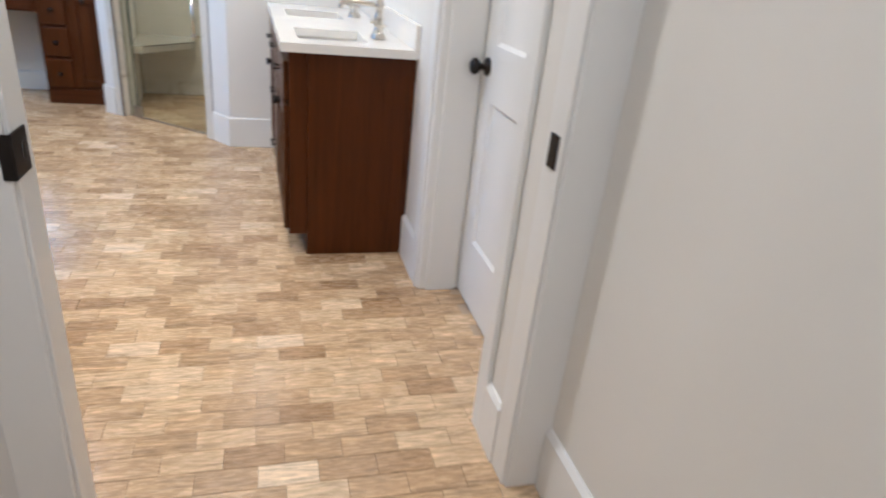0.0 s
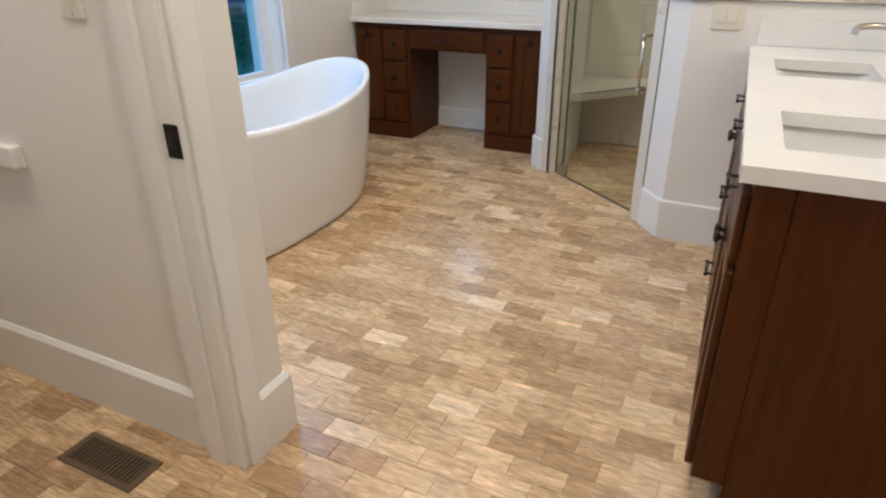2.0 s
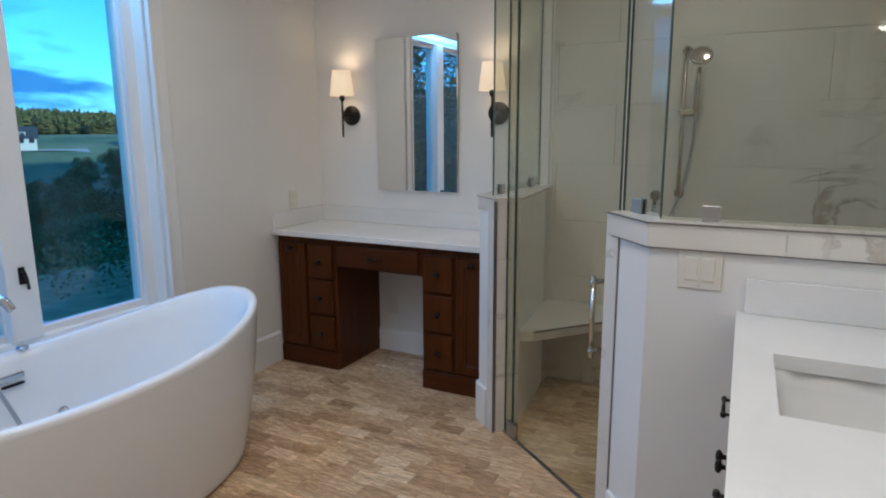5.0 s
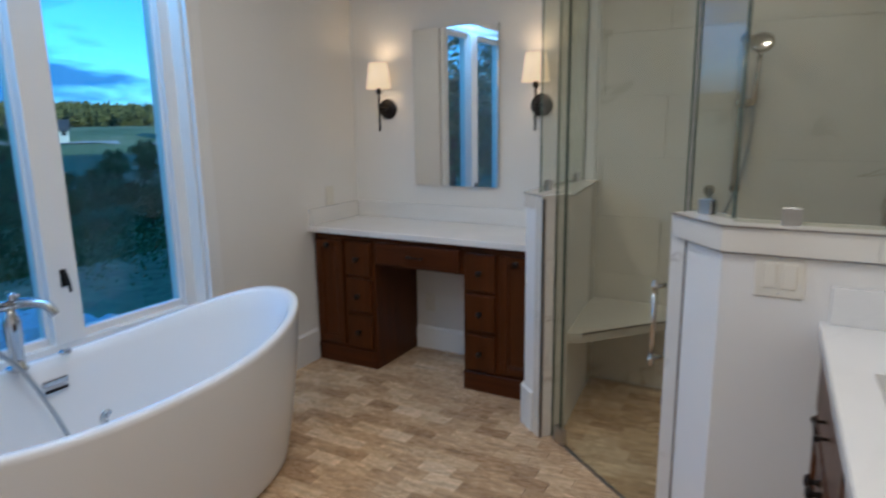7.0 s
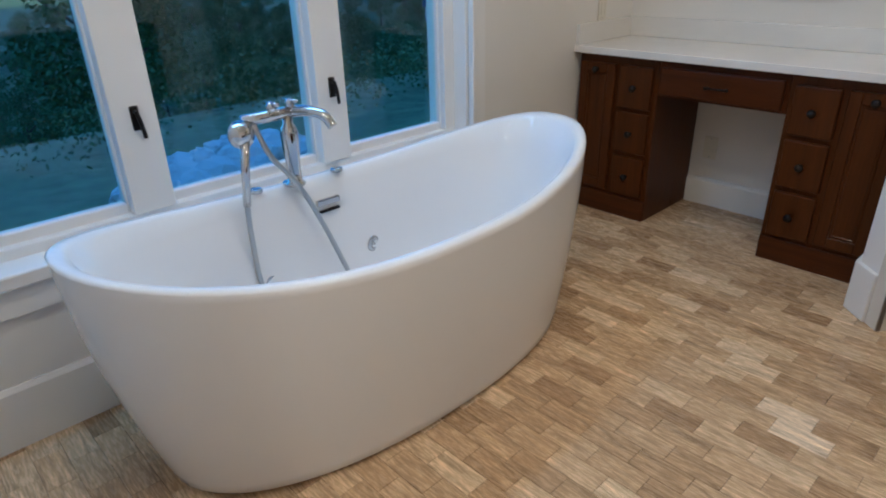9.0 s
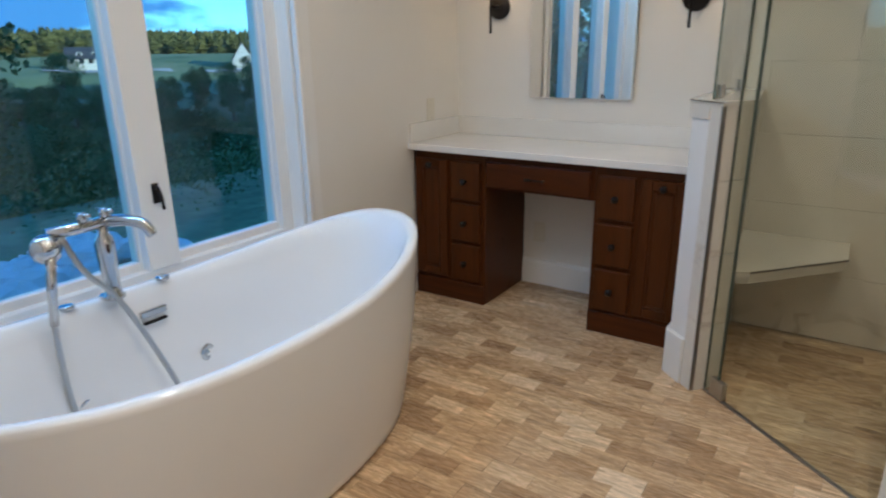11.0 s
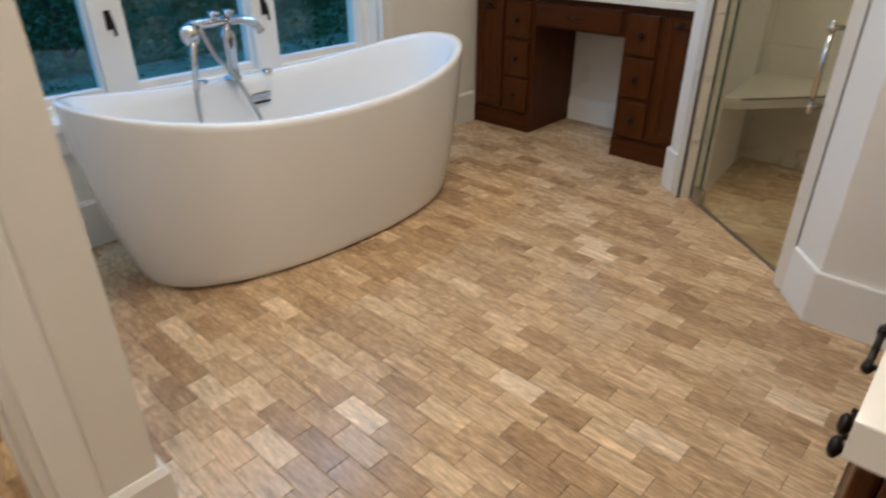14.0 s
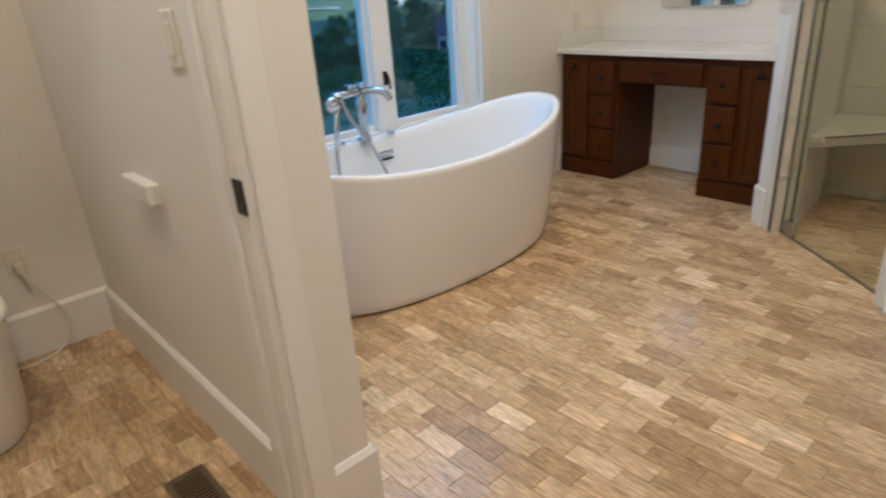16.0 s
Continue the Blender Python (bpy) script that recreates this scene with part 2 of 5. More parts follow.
GRAVEL = paint("pale_gravel", (0.45, 0.43, 0.40), 0.9, 0.6)


# ---- mesh helpers ----
def mesh_of(name, bm, material, smooth=False):
    bmesh.ops.recalc_face_normals(bm, faces=bm.faces)
    me = bpy.data.meshes.new(name)
    if smooth:
        for f in bm.faces:
            f.smooth = True
    bm.to_mesh(me)
    bm.free()
    me.materials.append(material)
    return me


def part(name, bm, material, parent=None, label="", smooth=False):
    ob = new(name, mesh_of(name, bm, material, smooth))
    if parent is not None:
        ob.parent = parent
        ob.matrix_parent_inverse = Matrix.Identity(4)
    if label:
        ob["label"] = label
    return ob


def thing(name, where, label, category, group="", kind="", turn=0.0):
    ob = new(name)
    ob.empty_display_size = 0.05
    ob.matrix_world = pose(*where, 0, 0, turn)
    return tagged(ob, label, category, group, kind)


def structure(name, bm, material, label="", category="", smooth=False):
    return tagged(part(name, bm, material, None, "", smooth), label, category, "", "structure")


def box(bm, lo, hi, bevel=0.0, seg=2):
    g = bmesh.ops.create_cube(bm, size=1.0)["verts"]
    for v in g:
        v.co = Vector([lo[i] + (v.co[i] + 0.5) * (hi[i] - lo[i]) for i in range(3)])
    if bevel:
        edges = list({e for v in g for e in v.link_edges})
        bmesh.ops.bevel(bm, geom=edges, offset=bevel, segments=seg, affect="EDGES", profile=0.5)
    return bm


def boxed(lo, hi, bevel=0.0, seg=2):
    return box(bmesh.new(), lo, hi, bevel, seg)


def prism(poly, z0, z1, bm=None, bevel=0.0):
    bm = bm or bmesh.new()
    low = [bm.verts.new((x, y, z0)) for x, y in poly]
    top = [bm.verts.new((x, y, z1)) for x, y in poly]
    fs = [bm.faces.new(low[::-1]), bm.faces.new(top)]
    n = len(poly)
    for i in range(n):
        fs.append(bm.faces.new((low[i], low[(i + 1) % n], top[(i + 1) % n], top[i])))
    if bevel:
        bmesh.ops.bevel(bm, geom=list({e for f in fs for e in f.edges}), offset=bevel, segments=2, affect="EDGES")
    return bm


def lathe(profile, seg=24, bm=None, m=None):
    """A turned shape about z from (radius, height) pairs."""
    bm = bm or bmesh.new()
    rings = []
    for r, z in profile:
        rings.append([bm.verts.new((r * math.cos(2 * math.pi * k / seg), r * math.sin(2 * math.pi * k / seg), z)) for k in range(seg)])
    for a, b in zip(rings, rings[1:]):
        for k in range(seg):
            bm.faces.new((a[k], a[(k + 1) % seg], b[(k + 1) % seg], b[k]))
    bm.faces.new(rings[0][::-1])
    bm.faces.new(rings[-1])
    if m is not None:
        bmesh.ops.transform(bm, matrix=m, verts=[v for ring in rings for v in ring])
    return bm


def tube(points, radius, seg=10, bm=None, taper=1.0):
    bm = bm or bmesh.new()
    pts = [Vector(p) for p in points]
    rings, side = [], None
    for i, p in enumerate(pts):
        d = (pts[min(i + 1, len(pts) - 1)] - pts[max(i - 1, 0)]).normalized()
        side = d.orthogonal().normalized() if side is None else (side - d * side.dot(d)).normalized()
        up = d.cross(side)
        r = radius * (1 + (taper - 1) * i / max(1, len(pts) - 1))
        rings.append([bm.verts.new(p + r * (math.cos(2 * math.pi * k / seg) * side + math.sin(2 * math.pi * k / seg) * up)) for k in range(seg)])
    for a, b in zip(rings, rings[1:]):
        for k in range(seg):
            bm.faces.new((a[k], a[(k + 1) % seg], b[(k + 1) % seg], b[k]))
    bm.faces.new(rings[0][::-1])
    bm.faces.new(rings[-1])
    return bm


def arc(points, steps=8):
    """A smooth line through the points."""
    p = [Vector(q) for q in points]
    p = [2 * p[0] - p[1], *p, 2 * p[-1] - p[-2]]
    out = []
    for i in range(1, len(p) - 2):
        for k in range(steps):
            t = k / steps
            out.append(0.5 * ((2 * p[i]) + (p[i + 1] - p[i - 1]) * t + (2 * p[i - 1] - 5 * p[i] + 4 * p[i + 1] - p[i + 2]) * t * t + (3 * p[i] - p[i - 1] - 3 * p[i + 1] + p[i + 2]) * t ** 3))
    out.append(p[-2])
    return out


# ---- plan ----
XW, XE, YN = -2.33, 0.765, 5.755            # bath: west, east and north faces
XP, YC = -0.810, 2.523                     # passage's west face, corner of the toilet room
XT, YT, YS = -2.43, 2.362, 1.385             # toilet room's west and north faces; entry wall's north face
YE = 1.31                                  # entry wall's south face
JL, JR, HEAD = -0.232, 0.775, 2.07         # entry opening
TD0, TD1 = 1.555, 2.348                      # toilet room's door opening
CD0, CD1, XC = 1.560, 2.380, 0.925         # closet door's opening, face of its door
WY0, WY1, WZ0, WZ1 = 2.61, 4.535, 0.505, 2.18  # window opening
YG = 4.32                                  # shower half wall's south face
HALF, HALF_A = 1.125, 1.092               # heights of the half walls
TE = 0.20                                  # east wall's thickness

# floor slab and ceiling
structure("floor", boxed((-2.6, -0.9, -0.2), (1.05, 6.05, -0.0035)), GROUT, "beige grout bed under travertine floor tiles", "floor")
structure("ceiling", boxed((-2.6, -0.9, CEIL), (1.05, 6.05, CEIL + 0.12)), CEILING, "plain white painted ceiling", "ceiling")

# west wall with the window opening
bm = bmesh.new()
box(bm, (-2.58, YT, 0), (XW, WY0, CEIL))
box(bm, (-2.58, WY0, 0), (XW, WY1, WZ0))
box(bm, (-2.58, WY0, WZ1), (XW, WY1, CEIL))
box(bm, (-2.58, WY1, 0), (XW, 6.05, CEIL))
structure("wall_west", bm, WALL, "warm white painted wall around the windows", "wall")
TW0, TW1, TZ0, TZ1 = 1.46, 2.02, 0.985, 2.0      # toilet room's window opening
bm = bmesh.new()
box(bm, (-2.58, 0.95, 0), (XT, TW0, CEIL))
box(bm, (-2.58, TW1, 0), (XT, YT, CEIL))
box(bm, (-2.58, TW0, 0), (XT, TW1, TZ0))
box(bm, (-2.58, TW0, TZ1), (XT, TW1, CEIL))
structure("wall_toilet_west", bm, WALL, "warm white painted wall behind the toilet", "wall")
structure("wall_north", boxed((XW, YN, 0), (-0.80, 6.05, CEIL)), WALL, "warm white painted wall behind the makeup desk", "wall")
structure("wall_shower_north", boxed((-0.80, YN + 0.012, 0), (XE + 0.14, 6.05, CEIL)), WALL, "wall behind the shower tiles", "wall")
bm = bmesh.new()
box(bm, (XE, CD1, 0), (XE + TE, YN + 0.012, CEIL))
box(bm, (XE, YS, 0), (XE + TE, CD0, CEIL))
box(bm, (XE, CD0, HEAD), (XE + TE, CD1, CEIL))
structure("wall_east", bm, WALL, "warm white painted wall beside the vanity", "wall")
# passage and toilet room
bm = bmesh.new()
box(bm, (XP - 0.13, TD1, 0), (XP, YC, CEIL))
box(bm, (XP - 0.13, YS, 0), (XP, TD0, CEIL))
box(bm, (XP - 0.13, TD0, HEAD), (XP, TD1, CEIL))
structure("wall_toilet_east", bm, WALL, "warm white wall with the toilet room doorway", "wall")
structure("wall_toilet_north", boxed((XW, YT, 0), (XP - 0.13, YC, CEIL)), WALL, "warm white wall between toilet room and bath", "wall")
structure("wall_toilet_south", boxed((XT, 0.95, 0), (XP - 0.13, 1.07, CEIL)), WALL, "plain wall closing the toilet room", "wall")
bm = bmesh.new()
box(bm, (XP - 0.13, YE, 0), (JL, YS, CEIL))
box(bm, (JR, YE, 0), (XE + 0.14, YS, CEIL))
box(bm, (JL, YE, HEAD), (JR, YS, CEIL))
structure("wall_south", bm, WALL, "wall with the entry doorway", "wall")
structure("wall_hall_east", boxed((0.86, -0.9, 0), (1.0, YE, CEIL)), WALL, "plain white hall wall", "wall")
structure("wall_hall_west", boxed((-0.95, -0.9, 0), (-0.80, YE, CEIL)), WALL, "plain white hall wall", "wall")
structure("wall_hall_south", boxed((-0.80, -0.9, 0), (0.86, -0.78, CEIL)), WALL, "plain white wall closing the hall", "wall")


def baseboard(a, b, z=0.19, t=0.016, ends=(0, 0)):
    """A board with a stepped top from a to b along the floor; its thickness lies to the left of a-b."""
    a, b = Vector((*a, 0)), Vector((*b, 0))
    d = (b - a).normalized()
    n = Vector((-d.y, d.x, 0))
    bm = bmesh.new()
    prof = [(0, 0), (t, 0), (t, z - 0.014), (t - 0.007, z - 0.004), (t - 0.010, z), (0, z)]
    rings = []
    for p, k in ((a, ends[0]), (b, ends[1])):
        rings.append([bm.verts.new(p + n * u + d * (k * u) + Vector((0, 0, w))) for u, w in prof])
    for i in range(len(prof)):
        j = (i + 1) % len(prof)
        bm.faces.new((rings[0][i], rings[0][j], rings[1][j], rings[1][i]))
    bm.faces.new(rings[0][::-1])
    bm.faces.new(rings[1])
    return structure("baseboard", bm, TRIM, "white painted tall baseboard along the wall", "baseboard")


baseboard((XW, 5.29), (XW, YC))
baseboard((XW, YC), (XP, YC), ends=(0, 1))
baseboard((XP, YC), (XP, TD1 + 0.06), ends=(-1, 0))
baseboard((XE, CD1 + 0.07), (XE, 2.705))
baseboard((XP - 0.13, YT - 0.001), (XT, YT - 0.001))
baseboard((XT, YT), (XT, 1.07))
baseboard((0.86, -0.78), (0.86, YE - 0.02))
baseboard((XE, YS), (XE, CD0 - 0.07))


# door linings
def lining(name, lo, hi, axis, head, label):
    """Two jambs and a head of 2 cm boards with a stop, in an opening that runs along the axis from lo to hi."""
    bm = bmesh.new()
    (x0, y0), (x1, y1) = lo, hi
    if axis == "y":
        box(bm, (x0, y0, 0), (x1, y0 + 0.02, head), 0.002, 1)
        box(bm, (x0, y1 - 0.02, 0), (x1, y1, head), 0.002, 1)
        box(bm, (x0, y0 + 0.02, head - 0.02), (x1, y1 - 0.02, head), 0.002, 1)
        for k in (y0 + 0.02, y1 - 0.032):
            box(bm, (x0 + 0.03, k, 0), (x1 - 0.055, k + 0.012, head - 0.02), 0.002, 1)
    else:
        box(bm, (x0, y0, 0), (x0 + 0.02, y1, head), 0.002, 1)
        box(bm, (x1 - 0.02, y0, 0), (x1, y1, head), 0.002, 1)
        box(bm, (x0 + 0.02, y0, head - 0.02), (x1 - 0.02, y1, head), 0.002, 1)
    return structure(name, bm, TRIM, label, "door frame")


lining("door_frame_toilet", (XP - 0.136, TD0), (XP + 0.004, TD1 + 0.001), "y", HEAD, "white painted frame of the toilet room doorway")
lining("door_frame_closet", (XE - 0.004, CD0), (XE + TE + 0.004, CD1), "y", HEAD, "white painted frame of the closet door")
lining("door_frame_entry", (JL, YE - 0.004), (JR, YS + 0.004), "x", HEAD, "white painted frame of the entry doorway")


def casing(lo, hi):
    return structure("trim", boxed(lo, hi, 0.004), TRIM, "flat white painted door casing", "trim")


casing((XP, TD1, 0), (XP + 0.017, TD1 + 0.065, HEAD + 0.07))
casing((XP, TD0 - 0.065, 0), (XP + 0.017, TD0, HEAD + 0.07))
casing((XP, TD0, HEAD), (XP + 0.017, TD1, HEAD + 0.07))
casing((XP - 0.147, TD0 - 0.08, 0), (XP - 0.13, TD0, HEAD + 0.07))
casing((XE - 0.016, CD1, 0), (XE, CD1 + 0.07, HEAD + 0.08))
casing((XE - 0.016, CD0 - 0.07, 0), (XE, CD0, HEAD + 0.08))
casing((XE - 0.016, CD0, HEAD), (XE, CD1, HEAD + 0.08))
casing((JL - 0.09, YE - 0.016, 0), (JL + 0.0135, YE - 0.0045, HEAD + 0.09))
casing((JR - 0.0135, YE - 0.016, 0), (JR + 0.09, YE - 0.0045, HEAD + 0.09))
casing((JL, YE - 0.016, HEAD), (JR, YE, HEAD + 0.09))
casing((JL - 0.09, YS, 0), (JL, YS + 0.016, HEAD + 0.09))


def strike_plate(name_label, lo, hi, slot_lo, slot_hi):
    t = tagged(part("strike_plate", boxed(lo, hi, 0.0015, 1), BLACK), name_label, "strike plate")
    # dark block on the plate paints the shade inside the slot
    part("latch_slot", boxed(slot_lo, slot_hi), GAP_DARK, t)
    return t


p = strike_plate("dark bronze strike plate on the entry door frame", (JL + 0.02, YE - 0.016, 0.835), (JL + 0.024, YE + 0.052, 0.912), (JL + 0.0235, YE + 0.022, 0.86), (JL + 0.0246, YE + 0.034, 0.888))
part("lip", boxed((JL + 0.003, YE - 0.0205, 0.835), (JL + 0.024, YE - 0.0165, 0.912), 0.0015, 1), BLACK, p)
strike_plate("dark bronze plate on the entry door frame", (JR - 0.024, YE + 0.015, 0.855), (JR - 0.02, YE + 0.055, 0.928), (JR - 0.0246, YE + 0.029, 0.880), (JR - 0.0235, YE + 0.041, 0.904))
strike_plate("dark bronze strike plate on the toilet doorway", (XP - 0.036, TD1 - 0.023, 0.866), (XP + 0.0045, TD1 - 0.019, 0.938), (XP - 0.026, TD1 - 0.0236, 0.889), (XP - 0.014, TD1 - 0.0225, 0.917))


def panel_door(name, width, label):
    """A three-panel door standing along local x from its hinge; its faces look along y."""
    h, w, t = 2.03, width, 0.036
    d = thing(name, (0, 0, 0), label, "door", "", "structure")
    bm = bmesh.new()
    st = 0.115
    rails = [(0.008, 0.262), (0.795, 0.985), (1.40, 1.50), (1.91, h)]
    box(bm, (0, 0, 0.008), (st, t, h), 0.002, 1)
    box(bm, (w - st, 0, 0.008), (w, t, h), 0.002, 1)
    for a, b in rails:
        box(bm, (st, 0, a), (w - st, t, b))
    for (a, b), (c, e) in zip(rails, rails[1:]):
        # recessed panel with sloping edge all round
        for y, s in ((0.0, 1), (t, -1)):
            o = [bm.verts.new(q) for q in ((st, y, b), (w - st, y, b), (w - st, y, c), (st, y, c))]
            i = [bm.verts.new(q) for q in ((st + 0.012, y + s * 0.010, b + 0.012), (w - st - 0.012, y + s * 0.010, b + 0.012), (w - st - 0.012, y + s * 0.010, c - 0.012), (st + 0.012, y + s * 0.010, c - 0.012))]
            bm.faces.new(i)
            for k in range(4):
                bm.faces.new((o[k], o[(k + 1) % 4], i[(k + 1) % 4], i[k]))
    part("door_leaf", bm, TRIM, d)
    for y, s in ((t, 1), (0, -1)):
        prof = [(0.032, 0.0), (0.032, 0.006), (0.026, 0.011), (0.011, 0.014), (0.010, 0.030), (0.020, 0.036), (0.028, 0.046), (0.027, 0.056), (0.018, 0.064), (0.004, 0.066)]
        part("door_knob", lathe(prof, 24, None, Matrix.Translation((w - 0.052, y, 0.905)) @ Matrix.Rotation(-s * math.pi / 2, 4, "X")), BLACK, d, "dark bronze round knob", True)
    return d


door = panel_door("door_1", CD1 - CD0 - 0.046, "closed white three-panel closet door with bronze knob")
door.matrix_world = pose(XC + 0.036 - 0.036, CD0 + 0.023, 0, 0, 0, 90) @ Matrix.Translation((0, -0.036, 0))
door = panel_door("door_2", TD1 - TD0 - 0.046, "open white three-panel toilet room door with bronze knob")
door.matrix_world = pose(XP - 0.155, TD0 - 0.006, 0, 0, 0, 200) @ Matrix.Translation((0, 0.004, 0))

# ---- windows ----
win = thing("window_1", (-2.45, (WY0 + WY1) / 2, WZ0), "row of three white framed casement windows, closed", "window", "", "structure")


def local(bm, ob):
    bmesh.ops.transform(bm, matrix=ob.matrix_world.inverted(), verts=bm.verts)
    return bm


MULL = [(2.61, 2.685), (3.15, 3.275), (3.825, 3.947), (4.455, 4.535)]
bm = bmesh.new()
box(bm, (-2.50, WY0, WZ0), (-2.40, WY1, WZ0 + 0.045), 0.004)
box(bm, (-2.50, WY0, WZ1 - 0.06), (-2.40, WY1, WZ1), 0.004)
for k, (a, b) in enumerate(MULL):
    box(bm, (-2.50, a, WZ0 + 0.045), (-2.385 if k in (1, 2) else -2.40, b, WZ1 - 0.06), 0.004)
part("window_frame", local(bm, win), TRIM, win)
for (a0, a1), (b0, b1) in zip(MULL, MULL[1:]):
    bm = bmesh.new()
    y0, y1, z0, z1, s = a1 - 0.03, b0 + 0.03, WZ0 + 0.04, WZ1 - 0.055, 0.036
    for lo, hi in (((-2.47, y0, z0), (-2.43, y0 + s, z1)), ((-2.47, y1 - s, z0), (-2.43, y1, z1)), ((-2.47, y0 + s, z0), (-2.43, y1 - s, z0 + s)), ((-2.47, y0 + s, z1 - s), (-2.43, y1 - s, z1))):
        box(bm, lo, hi, 0.003, 1)
    part("sash", local(bm, win), TRIM, win)
    g = part("pane", local(boxed((-2.455, y0 + s - 0.005, z0 + s - 0.005), (-2.447, y1 - s + 0.005, z1 - s + 0.005)), win), GLASS, win)
    g.visible_shadow = False
for y, z in ((3.212, 0.835), (3.886, 0.82)):
    bm = boxed((-2.386, y - 0.012, z - 0.035), (-2.376, y + 0.012, z + 0.035), 0.003)
    tube([(-2.376, y, z + 0.02), (-2.362, y, z + 0.02), (-2.356, y + 0.004, z - 0.01), (-2.36, y + 0.01, z - 0.055)], 0.006, 8, bm)
    part("latch", local(bm, win), BLACK, win, "dark bronze casement latch")
# casing, stool and apron inside
bm = bmesh.new()
box(bm, (XW - 0.001, WY1 - 0.005, WZ0 - 0.02), (XW + 0.018, WY1 + 0.075, WZ1 + 0.09), 0.004)
box(bm, (XW - 0.001, WY0 - 0.075, WZ0 - 0.02), (XW + 0.018, WY0 + 0.005, WZ1 + 0.09), 0.004)
box(bm, (XW - 0.001, WY0 + 0.005, WZ1 - 0.005), (XW + 0.018, WY1 - 0.005, WZ1 + 0.09), 0.004)
box(bm, (XW + 0.002, WY1 - 0.012, WZ0), (XW + 0.030, WY1 + 0.012, WZ1 + 0.0), 0.005)
box(bm, (-2.41, WY1 - 0.024, WZ0 + 0.02), (XW - 0.002, WY1 - 0.001, WZ1), 0.004)
structure("trim_window", bm, TRIM, "white painted stepped window casing", "trim")
structure("window_sill", boxed((-2.41, WY0, WZ0 - 0.03), (XW + 0.035, WY1, WZ0 + 0.012), 0.006), TRIM, "white painted window sill", "sill")
structure("trim_apron", boxed((XW, WY0 - 0.05, WZ0 - 0.115), (XW + 0.016, WY1 + 0.05, WZ0 - 0.031), 0.004), TRIM, "white painted window apron", "trim")

w2 = thing("window_2", (XT, (TW0 + TW1) / 2, TZ0), "small white framed window above the toilet", "window", "", "structure")
bm = bmesh.new()
for lo, hi in (((-2.53, TW0, TZ0), (-2.47, TW0 + 0.05, TZ1)), ((-2.53, TW1 - 0.05, TZ0), (-2.47, TW1, TZ1)), ((-2.53, TW0 + 0.05, TZ0), (-2.47, TW1 - 0.05, TZ0 + 0.05)), ((-2.53, TW0 + 0.05, TZ1 - 0.05), (-2.47, TW1 - 0.05, TZ1))):
    box(bm, lo, hi, 0.003, 1)
part("window_frame", local(bm, w2), TRIM, w2)
g = part("pane", local(boxed((-2.505, TW0 + 0.045, TZ0 + 0.045), (-2.498, TW1 - 0.045, TZ1 - 0.045)), w2), GLASS, w2)
g.visible_shadow = False
bm = bmesh.new()
box(bm, (XT, TW0 - 0.07, TZ0 - 0.085), (XT + 0.016, TW1 + 0.07, TZ0 - 0.021), 0.003)
box(bm, (XT, TW0 - 0.07, TZ0 + 0.011), (XT + 0.017, TW0 - 0.001, TZ1 + 0.07), 0.003)
box(bm, (XT, TW1 + 0.001, TZ0 + 0.011), (XT + 0.017, TW1 + 0.07, TZ1 + 0.07), 0.003)
box(bm, (XT, TW0, TZ1), (XT + 0.017, TW1, TZ1 + 0.07), 0.003)
box(bm, (-2.469, TW0 + 0.001, TZ0 - 0.02), (XT + 0.03, TW1 - 0.001, TZ0 + 0.010), 0.004)
part("casing", local(bm, w2), TRIM, w2)

# ---- bathtub ----
TX, TY = -1.893, 3.690


def ring(bm, hx, hy, zf, n=64, p=2.25):
    vs = []
    for k in range(n):
        a = 2 * math.pi * k / n
        c, s = math.cos(a), math.sin(a)
        x, y = hx * math.copysign(abs(c) ** (2 / p), c), hy * math.copysign(abs(s) ** (2 / p), s)
        vs.append(bm.verts.new((x, y, zf(x, y))))
    return vs


def bridge(bm, rings):
    for a, b in zip(rings, rings[1:]):
        n = len(a)
        for k in range(n):
            bm.faces.new((a[k], a[(k + 1) % n], b[(k + 1) % n], b[k]))


def rim(y):
    u = y / 0.855
    return 0.572 + (0.108 if u > 0 else 0.108) * abs(u) ** 2.3


tub = thing("bathtub", (TX, TY, 0), "glossy white freestanding double-slipper bathtub below the windows", "bathtub")
bm = bmesh.new()
rs = []
for t in (0.0, 0.012, 0.03, 0.08, 0.16, 0.28, 0.42, 0.57, 0.72, 0.87, 0.955, 0.985):
    grow = 1 - (1 - t) ** 1.6
    low = 0.02 * (1 - min(1, t / 0.03)) ** 1.5
    rs.append(ring(bm, 0.352 + 0.028 * grow - low, 0.74 + 0.125 * grow - low, lambda x, y, t=t: t * rim(y)))
rs.append(ring(bm, 0.376, 0.866, lambda x, y: rim(y) - 0.006))
rs.append(ring(bm, 0.369, 0.859, lambda x, y: rim(y)))
rs.append(ring(bm, 0.350, 0.838, lambda x, y: rim(y) + 0.001))
rs.append(ring(bm, 0.338, 0.822, lambda x, y: rim(y) - 0.008))
for t, sx, sy in ((0.9, 0.325, 0.785), (0.7, 0.305, 0.72), (0.5, 0.29, 0.655), (0.32, 0.27, 0.60), (0.24, 0.24, 0.55), (0.205, 0.18, 0.47)):
    rs.append(ring(bm, sx, sy, lambda x, y, t=t: t * (rim(y) * 0.6 + 0.25)))
bridge(bm, rs)
bm.faces.new(rs[0][::-1])
bm.faces.new(rs[-1])
part("shell", bm, ACRYLIC, tub, "", True)
# thin dark plate, 4 mm high, along the tub's foot
part("sealing_strip", prism([(0.335 * math.cos(a * math.pi / 20), 0.705 * math.sin(a * math.pi / 20)) for a in range(40)], 0.0, 0.004), GAP_DARK, tub, "thin dark strip under the tub's foot")


